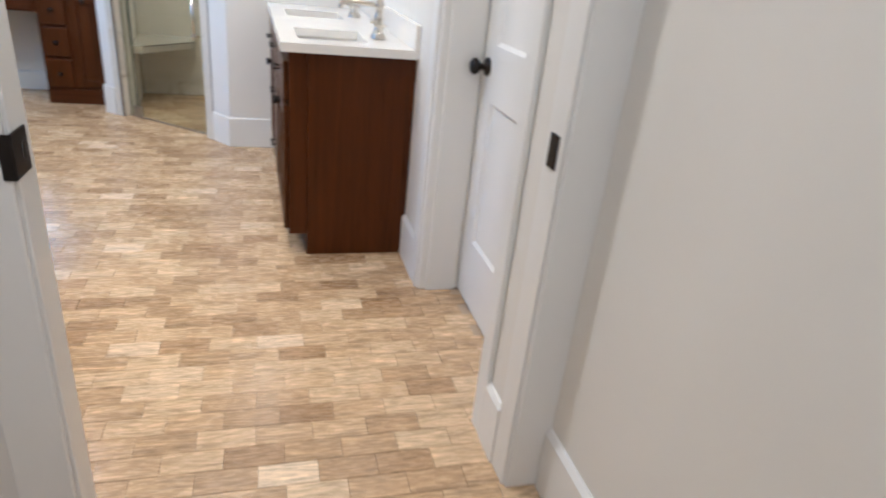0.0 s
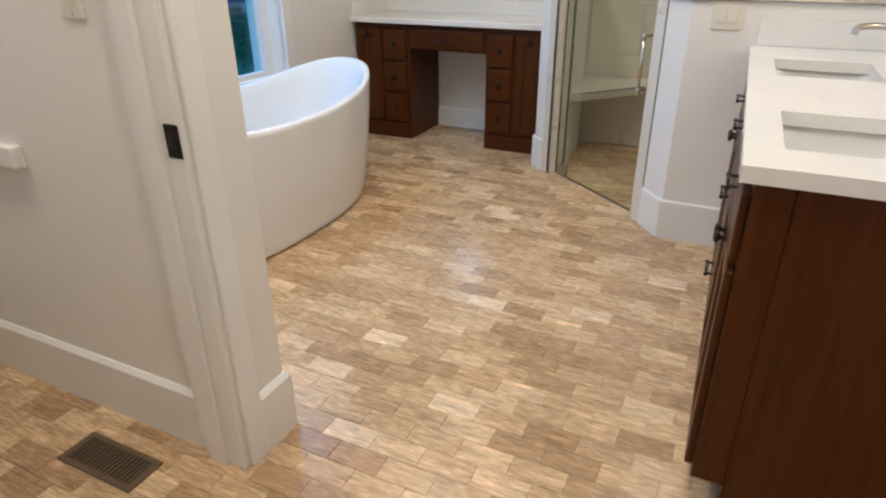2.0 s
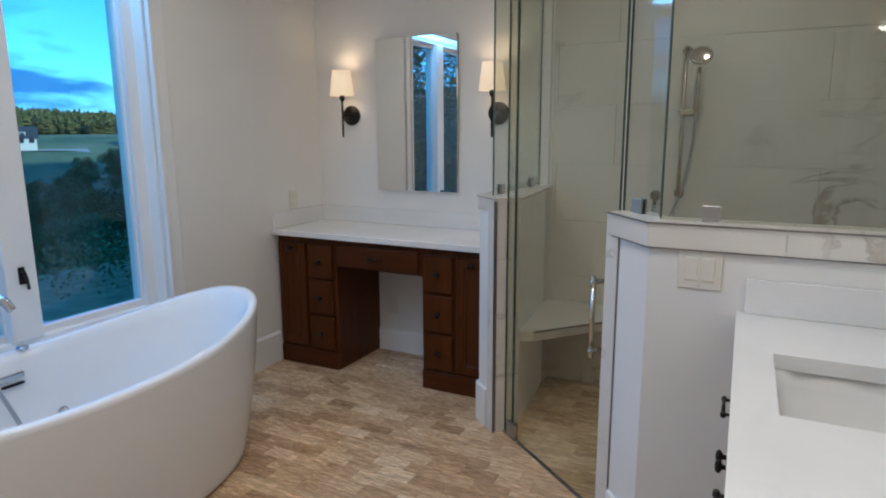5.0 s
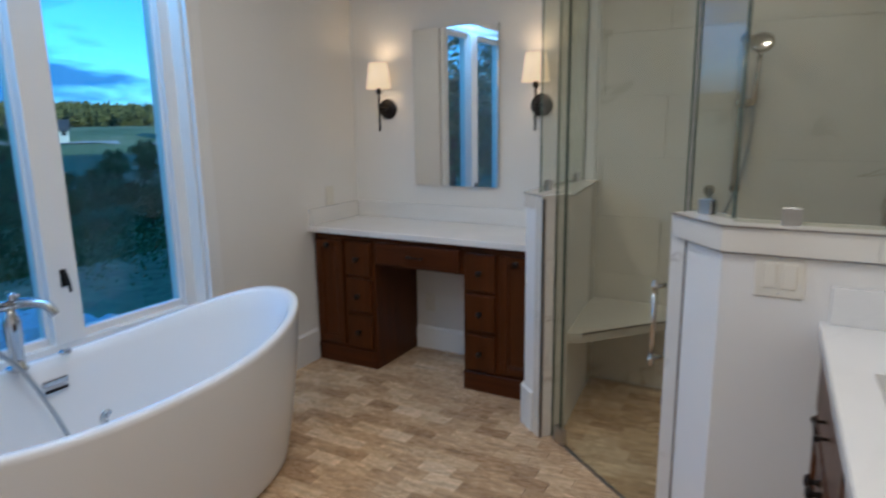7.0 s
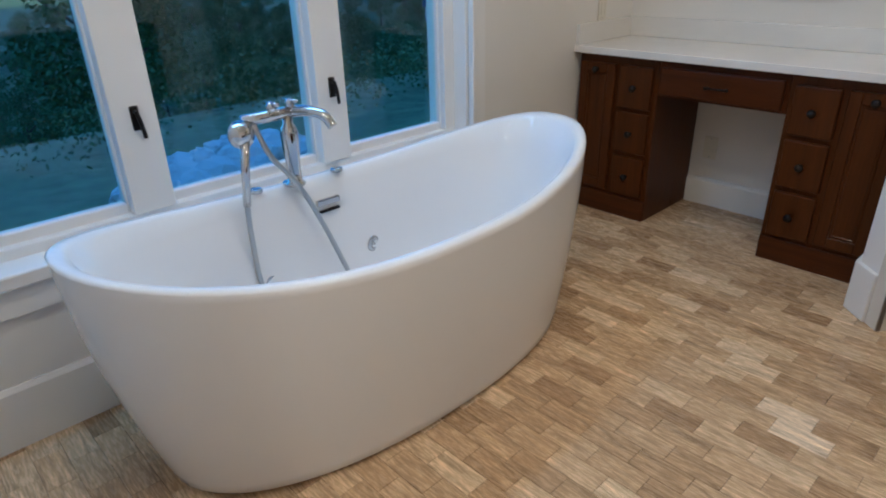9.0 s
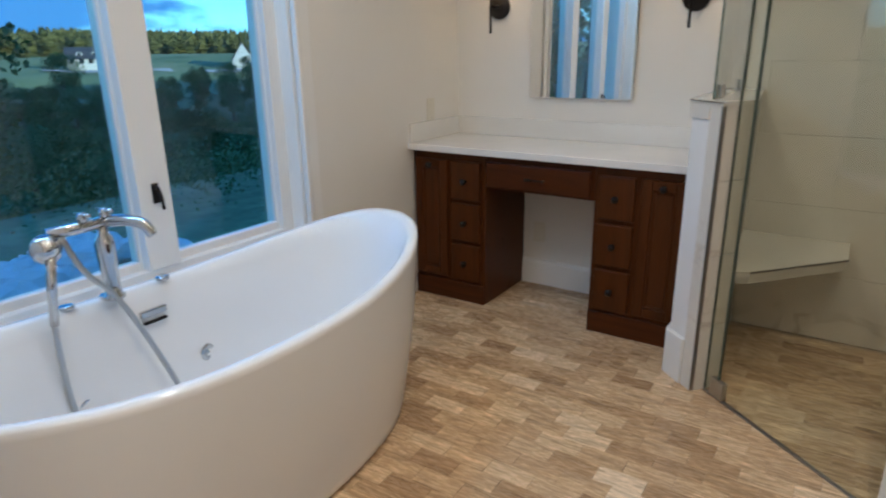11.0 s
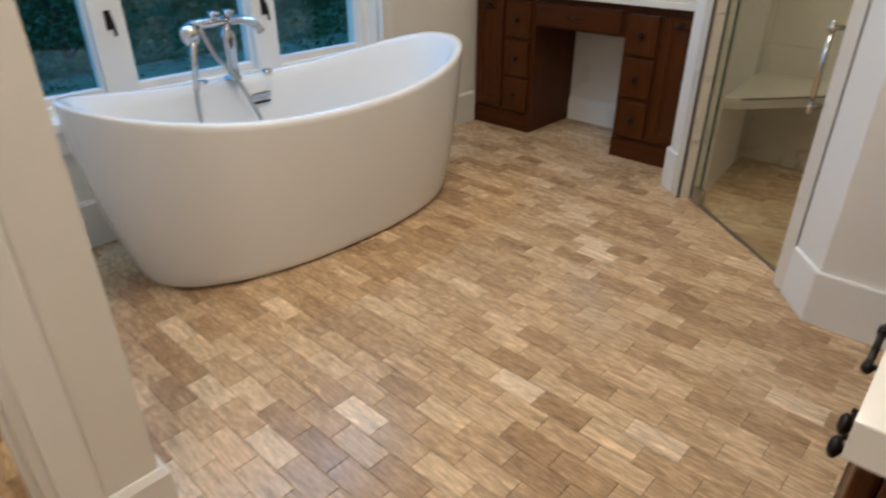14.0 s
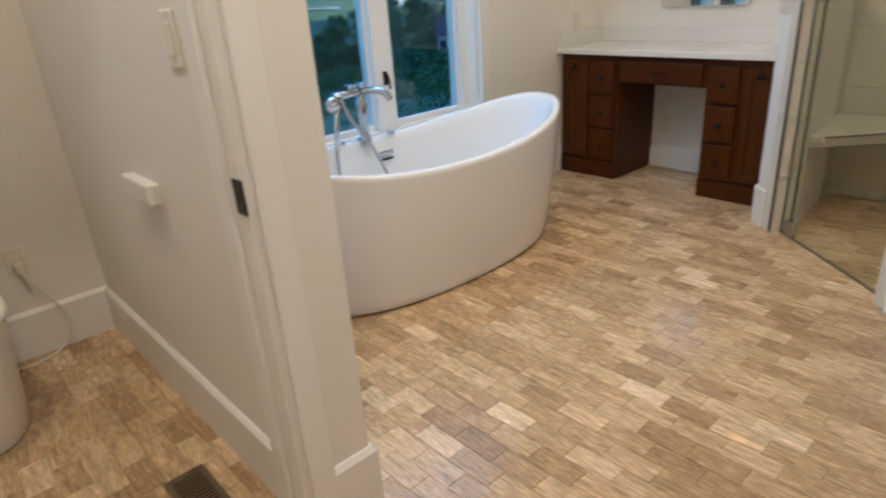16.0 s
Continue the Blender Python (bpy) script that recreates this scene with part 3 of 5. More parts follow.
def jet(x, y, z, turn, r=0.03):
    m = Matrix.Translation((x, y, z)) @ turn
    j = part("jet", lathe([(r, 0), (r, 0.004), (r * 0.85, 0.008), (r * 0.5, 0.008), (r * 0.42, 0.003), (r * 0.2, 0.003), (r * 0.15, 0.009), (0.001, 0.009)], 20, None, m), CHROME, tub, "chrome whirlpool jet", True)


inward = Matrix.Rotation(math.pi / 2, 4, "Y")
for y, z, r in ((0.17, 0.285, 0.030), (0.44, 0.33, 0.016), (-0.25, 0.285, 0.030)):
    jet(-0.285 + 0.03 * abs(y) ** 2, y, z, inward @ Matrix.Rotation(-0.2, 4, "X"), r)
part("overflow", boxed((-0.317, -0.03, 0.478), (-0.300, 0.06, 0.500), 0.004), CHROME, tub, "chrome overflow slot")
part("overflow_lip", boxed((-0.310, -0.025, 0.455), (-0.296, 0.055, 0.464), 0.003), BLACK, tub)
part("drain", lathe([(0.035, 0.122), (0.035, 0.127), (0.028, 0.131), (0.001, 0.133)], 24, None, Matrix.Translation((0.02, -0.10, 0))), CHROME, tub, "chrome drain", True)
for y in (-0.10, 0.085, -0.22):
    part("air_control", lathe([(0.022, 0), (0.022, 0.008), (0.017, 0.013), (0.001, 0.014)], 20, None, Matrix.Translation((-0.345, y, rim(y) - 0.002))), CHROME, tub, "chrome deck control", True)

# deck-mounted filler on the tub's back rim
fx, fy = -2.215, 3.60
fz = 0.572
filler = thing("tub_filler", (fx, fy, fz), "chrome deck-mounted tub filler with hand shower", "faucet")
part("column", lathe([(0.032, 0), (0.032, 0.008), (0.024, 0.014), (0.022, 0.05), (0.026, 0.11), (0.028, 0.17), (0.024, 0.19), (0.016, 0.2), (0.016, 0.235)], 20), CHROME, filler, "", True)
bm = tube([(0.0, -0.15, 0.235), (0.0, 0.03, 0.235)], 0.018, 14)
part("crossbar", bm, CHROME, filler, "", True)
part("spout", tube(arc([(0.0, 0.02, 0.235), (0.05, 0.045, 0.240), (0.10, 0.07, 0.228), (0.125, 0.082, 0.195)]), 0.019, 14, None, 0.8), CHROME, filler, "", True)
for y in (-0.05, 0.015):
    bm = lathe([(0.014, 0.245), (0.016, 0.262), (0.010, 0.275), (0.002, 0.278)], 14, None, Matrix.Translation((0, y, 0)))
    tube([(-0.035, y, 0.268), (0.045, y, 0.272)], 0.006, 8, bm)
    part("lever", bm, CHROME, filler, "", True)
part("hand_shower", lathe([(0.012, 0.0), (0.030, 0.006), (0.042, 0.022), (0.042, 0.030), (0.024, 0.045), (0.012, 0.055)], 20, None, Matrix.Translation((0.03, -0.17, 0.205)) @ Matrix.Rotation(-0.5, 4, "X") @ Matrix.Rotation(1.4, 4, "Y") @ Matrix.Translation((0, 0, -0.03))), CHROME, filler, "", True)
part("hand_shower_handle", tube([(0.035, -0.165, 0.2), (0.045, -0.185, 0.10), (0.05, -0.20, -0.005)], 0.014, 12, None, 0.85), CHROME, filler, "", True)
part("hose", tube(arc([(0.05, -0.20, 0.0), (0.055, -0.205, -0.10), (0.065, -0.20, -0.28), (0.12, -0.17, -0.40)]), 0.0085, 10), STEEL, filler, "ribbed steel hose", True)
part("hose", tube(arc([(0.01, -0.12, 0.22), (0.035, -0.09, 0.12), (0.045, -0.02, 0.02), (0.075, 0.035, -0.12), (0.14, 0.085, -0.32)]), 0.0085, 10), STEEL, filler, "ribbed steel hose", True)


# ---- cabinets ----
def shaker(bm, lo, hi, axis, depth, stile=0.045):
    """A framed front with a recessed panel; axis is the one that it looks along, towards minus."""
    a = 0 if axis == 1 else 1

    def pt(u, v, d):
        q = [0, 0, v]
        q[a], q[axis] = u, d
        return q
    u0, u1, z0, z1, f = lo[0], hi[0], lo[1], hi[1], depth

    def slab(ua, ub, za, zb, da, db, bv=0.0):
        p0, p1 = pt(ua, za, da), pt(ub, zb, db)
        box(bm, [min(x, y) for x, y in zip(p0, p1)], [max(x, y) for x, y in zip(p0, p1)], bv, 1)
    slab(u0, u0 + stile, z0, z1, f, f + 0.02, 0.003)
    slab(u1 - stile, u1, z0, z1, f, f + 0.02, 0.003)
    slab(u0 + stile, u1 - stile, z0, z0 + stile, f, f + 0.02, 0.003)
    slab(u0 + stile, u1 - stile, z1 - stile, z1, f, f + 0.02, 0.003)
    slab(u0 + stile, u1 - stile, z0 + stile, z1 - stile, f + 0.009, f + 0.018)
    for w in (0.012,):
        slab(u0 + stile, u0 + stile + w, z0 + stile, z1 - stile, f + 0.004, f + 0.012, 0.003)
        slab(u1 - stile - w, u1 - stile, z0 + stile, z1 - stile, f + 0.004, f + 0.012, 0.003)
        slab(u0 + stile + w, u1 - stile - w, z0 + stile, z0 + stile + w, f + 0.004, f + 0.012, 0.003)
        slab(u0 + stile + w, u1 - stile - w, z1 - stile - w, z1 - stile, f + 0.004, f + 0.012, 0.003)
    return bm


def knob(parent, at, axis):
    m = Matrix.Translation(at) @ (Matrix.Rotation(math.pi / 2, 4, "X") if axis == 1 else Matrix.Rotation(-math.pi / 2, 4, "Y"))
    return part("knob", local(lathe([(0.009, 0), (0.006, 0.006), (0.006, 0.014), (0.015, 0.019), (0.016, 0.025), (0.010, 0.030), (0.001, 0.031)], 16, None, m), TOP[0]), BLACK, parent, "dark bronze knob", True)


def pull(parent, at, axis, length=0.085):
    """A bar pull with turned ends, lying level."""
    bm = bmesh.new()
    u, out = (Vector((1, 0, 0)), Vector((0, -1, 0))) if axis == 1 else (Vector((0, 1, 0)), Vector((-1, 0, 0)))
    c = Vector(at)
    for s in (-1, 1):
        e = c + u * s * length / 2
        tube([e, e + out * 0.022], 0.004, 8, bm)
        tube([e + out * 0.022 + u * s * 0.010, e + out * 0.022 - u * s * 0.003], 0.0062, 10, bm)
    tube([c - u * length / 2 + out * 0.022, c + u * length / 2 + out * 0.022], 0.0042, 8, bm)
    return part("handle", local(bm, TOP[0]), BLACK, parent, "dark bronze bar pull", True)


TOP = [None]
DY = 5.31        # desk carcass front
DZ = 0.786       # underside of the desk top


def pedestal(name, x0, x1, door_left, label):
    p = thing(name, ((x0 + x1) / 2, (DY + YN) / 2, 0), label, "cabinet", "makeup desk cabinets")
    TOP[0] = p
    bm = boxed((x0, DY, 0.0), (x1, YN - 0.005, DZ - 0.001), 0.002, 1)
    part("body", local(bm, p), CHERRY, p)
    mid = x0 + (x1 - x0) * (0.52 if door_left else 0.48)
    d0, d1 = (x0 + 0.012, mid - 0.012) if door_left else (mid + 0.012, x1 - 0.012)
    w0, w1 = (mid + 0.012, x1 - 0.022) if door_left else (x0 + 0.022, mid - 0.012)
    door = part("door", local(shaker(bmesh.new(), (d0, 0.125), (d1, 0.745), 1, DY - 0.0205), p), CHERRY, p)
    knob(door, ((d0 + d1) / 2, DY - 0.02, 0.715), 1)
    for z0, z1 in ((0.12, 0.315), (0.335, 0.53), (0.55, 0.745)):
        dr = part("drawer", local(boxed((w0, DY - 0.0205, z0), (w1, DY - 0.0005, z1), 0.006, 2), p), CHERRY, p)
        knob(dr, ((w0 + w1) / 2, DY - 0.02, (z0 + z1) / 2), 1)
    part("plinth", local(boxed((x0, DY - 0.012, 0.0), (x1 - 0.001, DY - 0.0005, 0.105), 0.003, 1), p), CHERRY_H, p)
    return p


pedestal("desk_cabinet", -2.318, -1.895, True, "cherry wood desk cabinet with door and three drawers beside the wall")
pedestal("desk_cabinet", -1.338, -0.928, False, "cherry wood desk cabinet with door and three drawers beside the shower")
ap = thing("desk_drawer_unit", (-1.605, 5.5, 0.6), "cherry wood drawer unit bridging the two desk cabinets", "drawer unit")
TOP[0] = ap
part("body", local(boxed((-1.894, DY, 0.622), (-1.339, YN - 0.005, DZ - 0.001), 0.002, 1), ap), CHERRY_H, ap)
dr = part("drawer", local(boxed((-1.878, DY - 0.0205, 0.634), (-1.355, DY - 0.0005, 0.754), 0.006, 2), ap), CHERRY_H, ap)
pull(dr, (-1.615, DY - 0.02, 0.692), 1, 0.08)
desk_top = thing("countertop", (-1.62, 5.57, DZ), "white quartz desk top with low backsplash", "countertop")
part("slab", local(boxed((XW + 0.001, 5.262, DZ), (-0.922, YN - 0.001, DZ + 0.032), 0.003), desk_top), QUARTZ, desk_top)
part("backsplash", local(boxed((XW + 0.02, YN - 0.02, DZ + 0.0325), (-0.922, YN - 0.001, DZ + 0.128), 0.002), desk_top), QUARTZ, desk_top)
part("side_splash", local(boxed((XW + 0.001, 5.272, DZ + 0.0325), (XW + 0.0195, YN - 0.001, DZ + 0.128), 0.002), desk_top), QUARTZ, desk_top)

baseboard((-1.340, YN), (-1.893, YN), 0.14, 0.022)

# vanity: three cabinet units with an end panel, one worktop
VX, VZ = 0.246, 0.857


def vanity_unit(y0, y1, kind, label, end=False):
    v = thing("vanity_cabinet", (0.5, (y0 + y1) / 2, 0), label, "cabinet", "vanity cabinets")
    TOP[0] = v
    bm = bmesh.new()
    box(bm, (VX, y0, 0.10), (XE - 0.003, y1, 0.66 if kind == "sink" else VZ), 0.002, 1)
    if kind == "sink":
        box(bm, (VX, y0, 0.661), (VX + 0.02, y1, VZ))
    part("body", local(bm, v), CHERRY, v)
    part("toe_kick", local(boxed((VX + 0.075, y0, 0.0), (XE - 0.003, y1, 0.0995)), v), CHERRY_H, v)
    if end:
        part("end_panel", local(boxed((VX + 0.075, y0 - 0.012, 0.0), (XE - 0.003, y0 - 0.0005, VZ), 0.002, 1), v), CHERRY, v)
        part("end_stile", local(boxed((VX - 0.001, y0 - 0.012, 0.10), (VX + 0.0745, y0 - 0.0005, VZ), 0.002, 1), v), CHERRY, v)
    f = VX - 0.0205
    if kind == "sink":
        dr = part("drawer_front", local(boxed((f, y0 + 0.012, 0.665), (VX - 0.0005, y1 - 0.012, 0.815), 0.005), v), CHERRY, v)
        pull(dr, (f, (y0 + y1) / 2, 0.74), 0)
        m = (y0 + y1) / 2
        for a, b, k in ((y0 + 0.012, m - 0.002, m - 0.026), (m + 0.002, y1 - 0.012, m + 0.026)):
            d = part("door", local(shaker(bmesh.new(), (a, 0.115), (b, 0.645), 0, f, 0.05), v), CHERRY, v)
            knob(d, (f, k, 0.60), 0)
    else:
        for z0, z1 in ((0.115, 0.375), (0.395, 0.645), (0.665, 0.815)):
            dr = part("drawer", local(boxed((f, y0 + 0.012, z0), (VX - 0.0005, y1 - 0.012, z1), 0.005), v), CHERRY, v)
            pull(dr, (f, (y0 + y1) / 2, (z0 + z1) / 2 + 0.02), 0)
    return v


vanity_unit(2.716, 3.36, "sink", "cherry wood sink cabinet with two doors and finished end", True)
vanity_unit(3.361, 3.69, "drawers", "cherry wood drawer cabinet between the sink cabinets")
vanity_unit(3.691, 4.318, "sink", "cherry wood sink cabinet beside the shower half wall")

SINKS = [(2.99, 0.435), (3.82, 0.435)]
counter = thing("countertop", (0.45, 3.5, VZ), "white quartz double vanity top with backsplash", "countertop")
bm = bmesh.new()
y_cuts = [2.678]
x0, x1 = 0.214, XE - 0.001
sx0, sx1 = 0.292, 0.578
for sy, _ in SINKS:
    box(bm, (x0, y_cuts[-1], VZ), (x1, sy - 0.170, VZ + 0.034))
    box(bm, (x0, sy - 0.170, VZ), (sx0, sy + 0.170, VZ + 0.034))
    box(bm, (sx1, sy - 0.170, VZ), (x1, sy + 0.170, VZ + 0.034))
    y_cuts.append(sy + 0.170)
box(bm, (x0, y_cuts[-1], VZ), (x1, YG - 0.001, VZ + 0.034))
bmesh.ops.remove_doubles(bm, verts=bm.verts, dist=0.0001)
part("slab", local(bm, counter), QUARTZ, counter)
part("backsplash", local(boxed((XE - 0.021, 2.678, VZ + 0.0345), (XE - 0.001, YG - 0.021, VZ + 0.130), 0.002), counter), QUARTZ, counter)
part("side_splash", local(boxed((0.232, YG - 0.020, VZ + 0.0345), (XE - 0.001, YG - 0.001, VZ + 0.130), 0.002), counter), QUARTZ, counter)
for sy, _ in SINKS:
    s = thing("sink", (0.435, sy, VZ - 0.14), "white porcelain rectangular undermount sink", "sink", "vanity sinks")
    bm = bmesh.new()
    rr = [ring(bm, hx, hy, lambda x, y, z=z: z, 32, 7) for hx, hy, z in ((0.160, 0.198, 0.138), (0.146, 0.184, 0.138), (0.140, 0.176, 0.10), (0.128, 0.162, 0.03), (0.10, 0.13, 0.008), (0.03, 0.03, 0.0))]
    bridge(bm, rr)
    bm.faces.new(rr[-1])
    part("basin", bm, PORCELAIN, s, "", True)
    part("drain", lathe([(0.022, 0.001), (0.022, 0.005), (0.015, 0.007), (0.001, 0.007)], 16), CHROME, s, "chrome drain", True)
    f = thing("bridge_faucet", (0.645, sy - 0.03, VZ + 0.034), "polished nickel vintage faucet with long spout", "faucet", "vanity faucets")
    part("base", lathe([(0.034, 0), (0.036, 0.004), (0.030, 0.010), (0.033, 0.016), (0.024, 0.024), (0.017, 0.045), (0.019, 0.075), (0.024, 0.085), (0.018, 0.095), (0.014, 0.115), (0.020, 0.128), (0.020, 0.142), (0.012, 0.152), (0.009, 0.165), (0.014, 0.175), (0.010, 0.188), (0.002, 0.194)], 20), NICKEL, f, "", True)
    part("spout", tube(arc([(0, 0, 0.135), (-0.06, 0, 0.137), (-0.125, 0, 0.138), (-0.158, 0, 0.132), (-0.166, 0, 0.112)]), 0.010, 12), NICKEL, f, "", True)
    bm = tube([(0, 0, 0.06), (0.0, 0.045, 0.06)], 0.009, 10)
    tube([(-0.028, 0.05, 0.06), (0.028, 0.05, 0.06)], 0.0065, 8, bm)
    tube([(0.0, 0.05, 0.032), (0.0, 0.05, 0.088)], 0.0065, 8, bm)
    part("cross_handle", bm, NICKEL, f, "", True)
    bm = tube([(0, 0, 0.06), (0.0, -0.045, 0.06)], 0.009, 10)
    tube([(-0.028, -0.05, 0.06), (0.028, -0.05, 0.06)], 0.0065, 8, bm)
    tube([(0.0, -0.05, 0.032), (0.0, -0.05, 0.088)], 0.0065, 8, bm)
    part("cross_handle", bm, NICKEL, f, "", True)


# the vanity's front runs slightly askew to the wall behind it
for top in [o for o in scene.objects if o.name.startswith(("vanity_cabinet",)) or o is counter]:
    for o in top.children_recursive:
        for v in o.data.vertices:
            w = top.matrix_world @ v.co
            v.co.x += 0.024 * (3.5 - w.y) * (XE - w.x) / (XE - 0.214)

# ---- plates, mirror, lamps ----
def wall_plate(name, m, label, gangs=1, kind="outlet"):
    t = thing(name, (0, 0, 0), label, "switch" if kind == "switch" else "outlet")
    t.matrix_world = m
    w = 0.035 + 0.023 * (gangs - 1)
    part("plate", boxed((-w, -0.006, -0.0575), (w, 0.0, 0.0575), 0.003), IVORY, t)
    for k in range(gangs):
        x = (k - (gangs - 1) / 2) * 0.046
        if kind == "switch":
            part("rocker", boxed((x - 0.016, -0.010, -0.032), (x + 0.016, -0.005, 0.032), 0.002), IVORY, t)
        else:
            for z in (-0.02, 0.02):
                part("socket", boxed((x - 0.015, -0.008, z - 0.014), (x + 0.015, -0.005, z + 0.014), 0.003), IVORY, t)
    for z in (-0.047, 0.047):
        part("screw", lathe([(0.003, 0), (0.003, 0.001), (0.001, 0.002)], 8, None, Matrix.Translation((0, -0.006, z)) @ Matrix.Rotation(math.pi / 2, 4, "X")), STEEL, t)
    return t


wall_plate("light_switch", pose(0.095, YG, 1.0), "ivory double rocker switch on the half wall", 2, "switch")
wall_plate("wall_outlet", pose(XW, 5.475, 0.972, 0, 0, 90), "ivory outlet above the makeup desk", 1)
wall_plate("wall_outlet", pose(-1.80, YN, 0.30), "ivory outlet in the desk's kneehole", 1)
wall_plate("wall_outlet", pose(XE, 3.60, 1.03, 0, 0, -90), "ivory outlet above the vanity", 1)
wall_plate("wall_outlet", pose(XT, 2.09, 0.39, 0, 0, 90), "ivory outlet beside the toilet", 1)
wall_plate("light_switch", pose(-1.08, YT, 1.185), "ivory rocker switch in the toilet room", 1, "switch")

mir = thing("wall_mirror", (-1.605, YN - 0.02, 1.028), "frameless rectangular wall mirror above the desk", "mirror")
part("backing", boxed((-0.269, 0.004, 0.003), (0.269, 0.018, 0.887)), STEEL, mir)
part("mirror_glass", boxed((-0.272, -0.004, 0.0), (0.272, 0.0035, 0.89), 0.003, 1), MIRROR, mir)


def sconce(x):
    s = thing("wall_sconce", (x, YN, 1.478), "bronze wall sconce with lit cream linen shade", "wall lamp", "sconces beside the mirror")
    out = Matrix.Rotation(math.pi / 2, 4, "X")
    part("backplate", lathe([(0.060, 0), (0.060, 0.012), (0.055, 0.018), (0.001, 0.019)], 28, None, out), BLACK, s, "", True)
    part("arm", tube([(0, -0.015, 0), (0, -0.10, 0.0)], 0.007, 10), BLACK, s, "", True)
    bm = tube([(0, -0.10, -0.13), (0, -0.10, 0.10)], 0.0065, 10)
    lathe([(0.010, 0.085), (0.016, 0.095), (0.016, 0.112), (0.008, 0.120)], 14, bm, Matrix.Translation((0, -0.10, 0)))
    part("stem", bm, BLACK, s, "", True)
    bm = bmesh.new()
    seg = 28
    prof = [(0.072, 0.115), (0.054, 0.262), (0.0525, 0.262), (0.0705, 0.115)]
    rings = [[bm.verts.new((r * math.cos(2 * math.pi * k / seg), -0.10 + r * math.sin(2 * math.pi * k / seg), z)) for k in range(seg)] for r, z in prof]
    rings.append(rings[0])
    bridge(bm, rings)
    part("shade", bm, SHADE, s, "lit cream linen shade", True)
    part("bulb", lathe([(0.008, 0.12), (0.020, 0.145), (0.024, 0.165), (0.018, 0.185), (0.002, 0.192)], 14, None, Matrix.Translation((0, -0.10, 0))), BULB, s, "", True)
    lamp("sconce_lamp", "POINT", (x, YN - 0.10, 1.478 + 0.225), SCONCE, WARMER, 0.03)


sconce(-2.068)
sconce(-1.09)

vl = thing("vanity_light", (XE, 3.15, 1.80), "bronze three-light bar with lit shades above the vanity", "wall lamp")
part("bar", boxed((-0.03, -0.25, -0.04), (-0.001, 0.25, 0.04), 0.004), BLACK, vl)
for y in (-0.19, 0.0, 0.19):
    part("arm", tube([(-0.03, y, 0), (-0.11, y, 0)], 0.008, 8), BLACK, vl)
    bm = bmesh.new()
    rings = [[bm.verts.new((-0.12 + r * math.cos(2 * math.pi * k / 24), y + r * math.sin(2 * math.pi * k / 24), z)) for k in range(24)] for r, z in ((0.072, 0.0), (0.052, 0.15), (0.050, 0.15), (0.070, 0.0))]
    rings.append(rings[0])
    bridge(bm, rings)
    part("shade", bm, SHADE, vl, "lit cream shade", True)
    lamp("vanity_lamp", "POINT", (XE - 0.12, 3.15 + y, 1.80 + 0.02), SCONCE * 0.7, WARM, 0.03)

# the hall fitting only houses the added lamp that replaces daylight
for cx, cy in CANS + [(-1.5, 1.8)]:
    c = thing("recessed_downlight", (cx, cy, CEIL - 0.001), "white recessed ceiling downlight, lit", "ceiling light", "recessed downlights")
    bm = bmesh.new()
    rings = [[bm.verts.new((r * math.cos(2 * math.pi * k / 28), r * math.sin(2 * math.pi * k / 28), z)) for k in range(28)] for r, z in ((0.095, 0.0), (0.092, -0.006), (0.075, -0.008), (0.070, -0.002), (0.070, 0.0))]
    bridge(bm, rings)
    part("trim_ring", bm, TRIM, c, "", True)
    part("lens", lathe([(0.068, -0.004), (0.066, -0.006), (0.001, -0.006)], 24), BULB, c)
# ---- shower ----
A0, A1 = (-0.915, 5.105), (-0.790, 4.990)      # half wall beside the desk: its slanted end
B0, B1 = (-0.197, 4.497), (-0.045, 4.335)      # half wall beside the vanity: its slanted end
U = Vector((0.763, -0.646, 0))                 # along the shower door
V = Vector((0.646, 0.763, 0))                  # into the shower


def along(p, u=0.0, v=0.0):
    q = Vector((*p, 0)) + U * u + V * v
    return (q.x, q.y)


structure("half_wall_desk", prism([(-0.905, YN - 0.001), (-0.905, 5.115), along(A0, 0.012, 0.008), along(A1, -0.008, 0.008), along(A1, -0.008, 0.118), (-0.79, YN - 0.001)], 0, HALF_A - 0.0125), WALL, "tiled half wall between desk and shower", "half wall")
structure("half_wall_vanity", prism([along(B0, 0.008, 0.006), (B1[0], YG), (XE - 0.001, YG), (XE - 0.001, YG + 0.115), (B1[0] + 0.03, YG + 0.115), along(B0, 0.008, 0.118)], 0, HALF - 0.0125), WALL, "white painted half wall between vanity and shower", "half wall")


def slab(name, poly, z0, z1, material, parent, label=""):
    return part(name, prism(poly, z0, z1), material, parent, label)


clad = thing("marble_half_wall_cladding", (0.2, YG, 0), "white veined marble cap, apron and edge strips on the half walls", "cladding", "", "structure")
clad.matrix_world = Matrix.Identity(4)
# caps
slab("cap", [along(B0, -0.003, -0.009), (B1[0] - 0.004, YG - 0.013), (XE - 0.001, YG - 0.014), (XE - 0.001, YG + 0.130), (B1[0] + 0.03, YG + 0.130), along(B0, -0.004, 0.130)], HALF - 0.012, HALF, MARBLE, clad)
slab("cap", [(-0.925, YN - 0.001), (-0.925, 5.105), along(A0, -0.006, -0.012), along(A1, 0.006, -0.012), along(A1, 0.006, 0.130), (-0.775, YN - 0.001)], HALF_A - 0.012, HALF_A, MARBLE, clad)
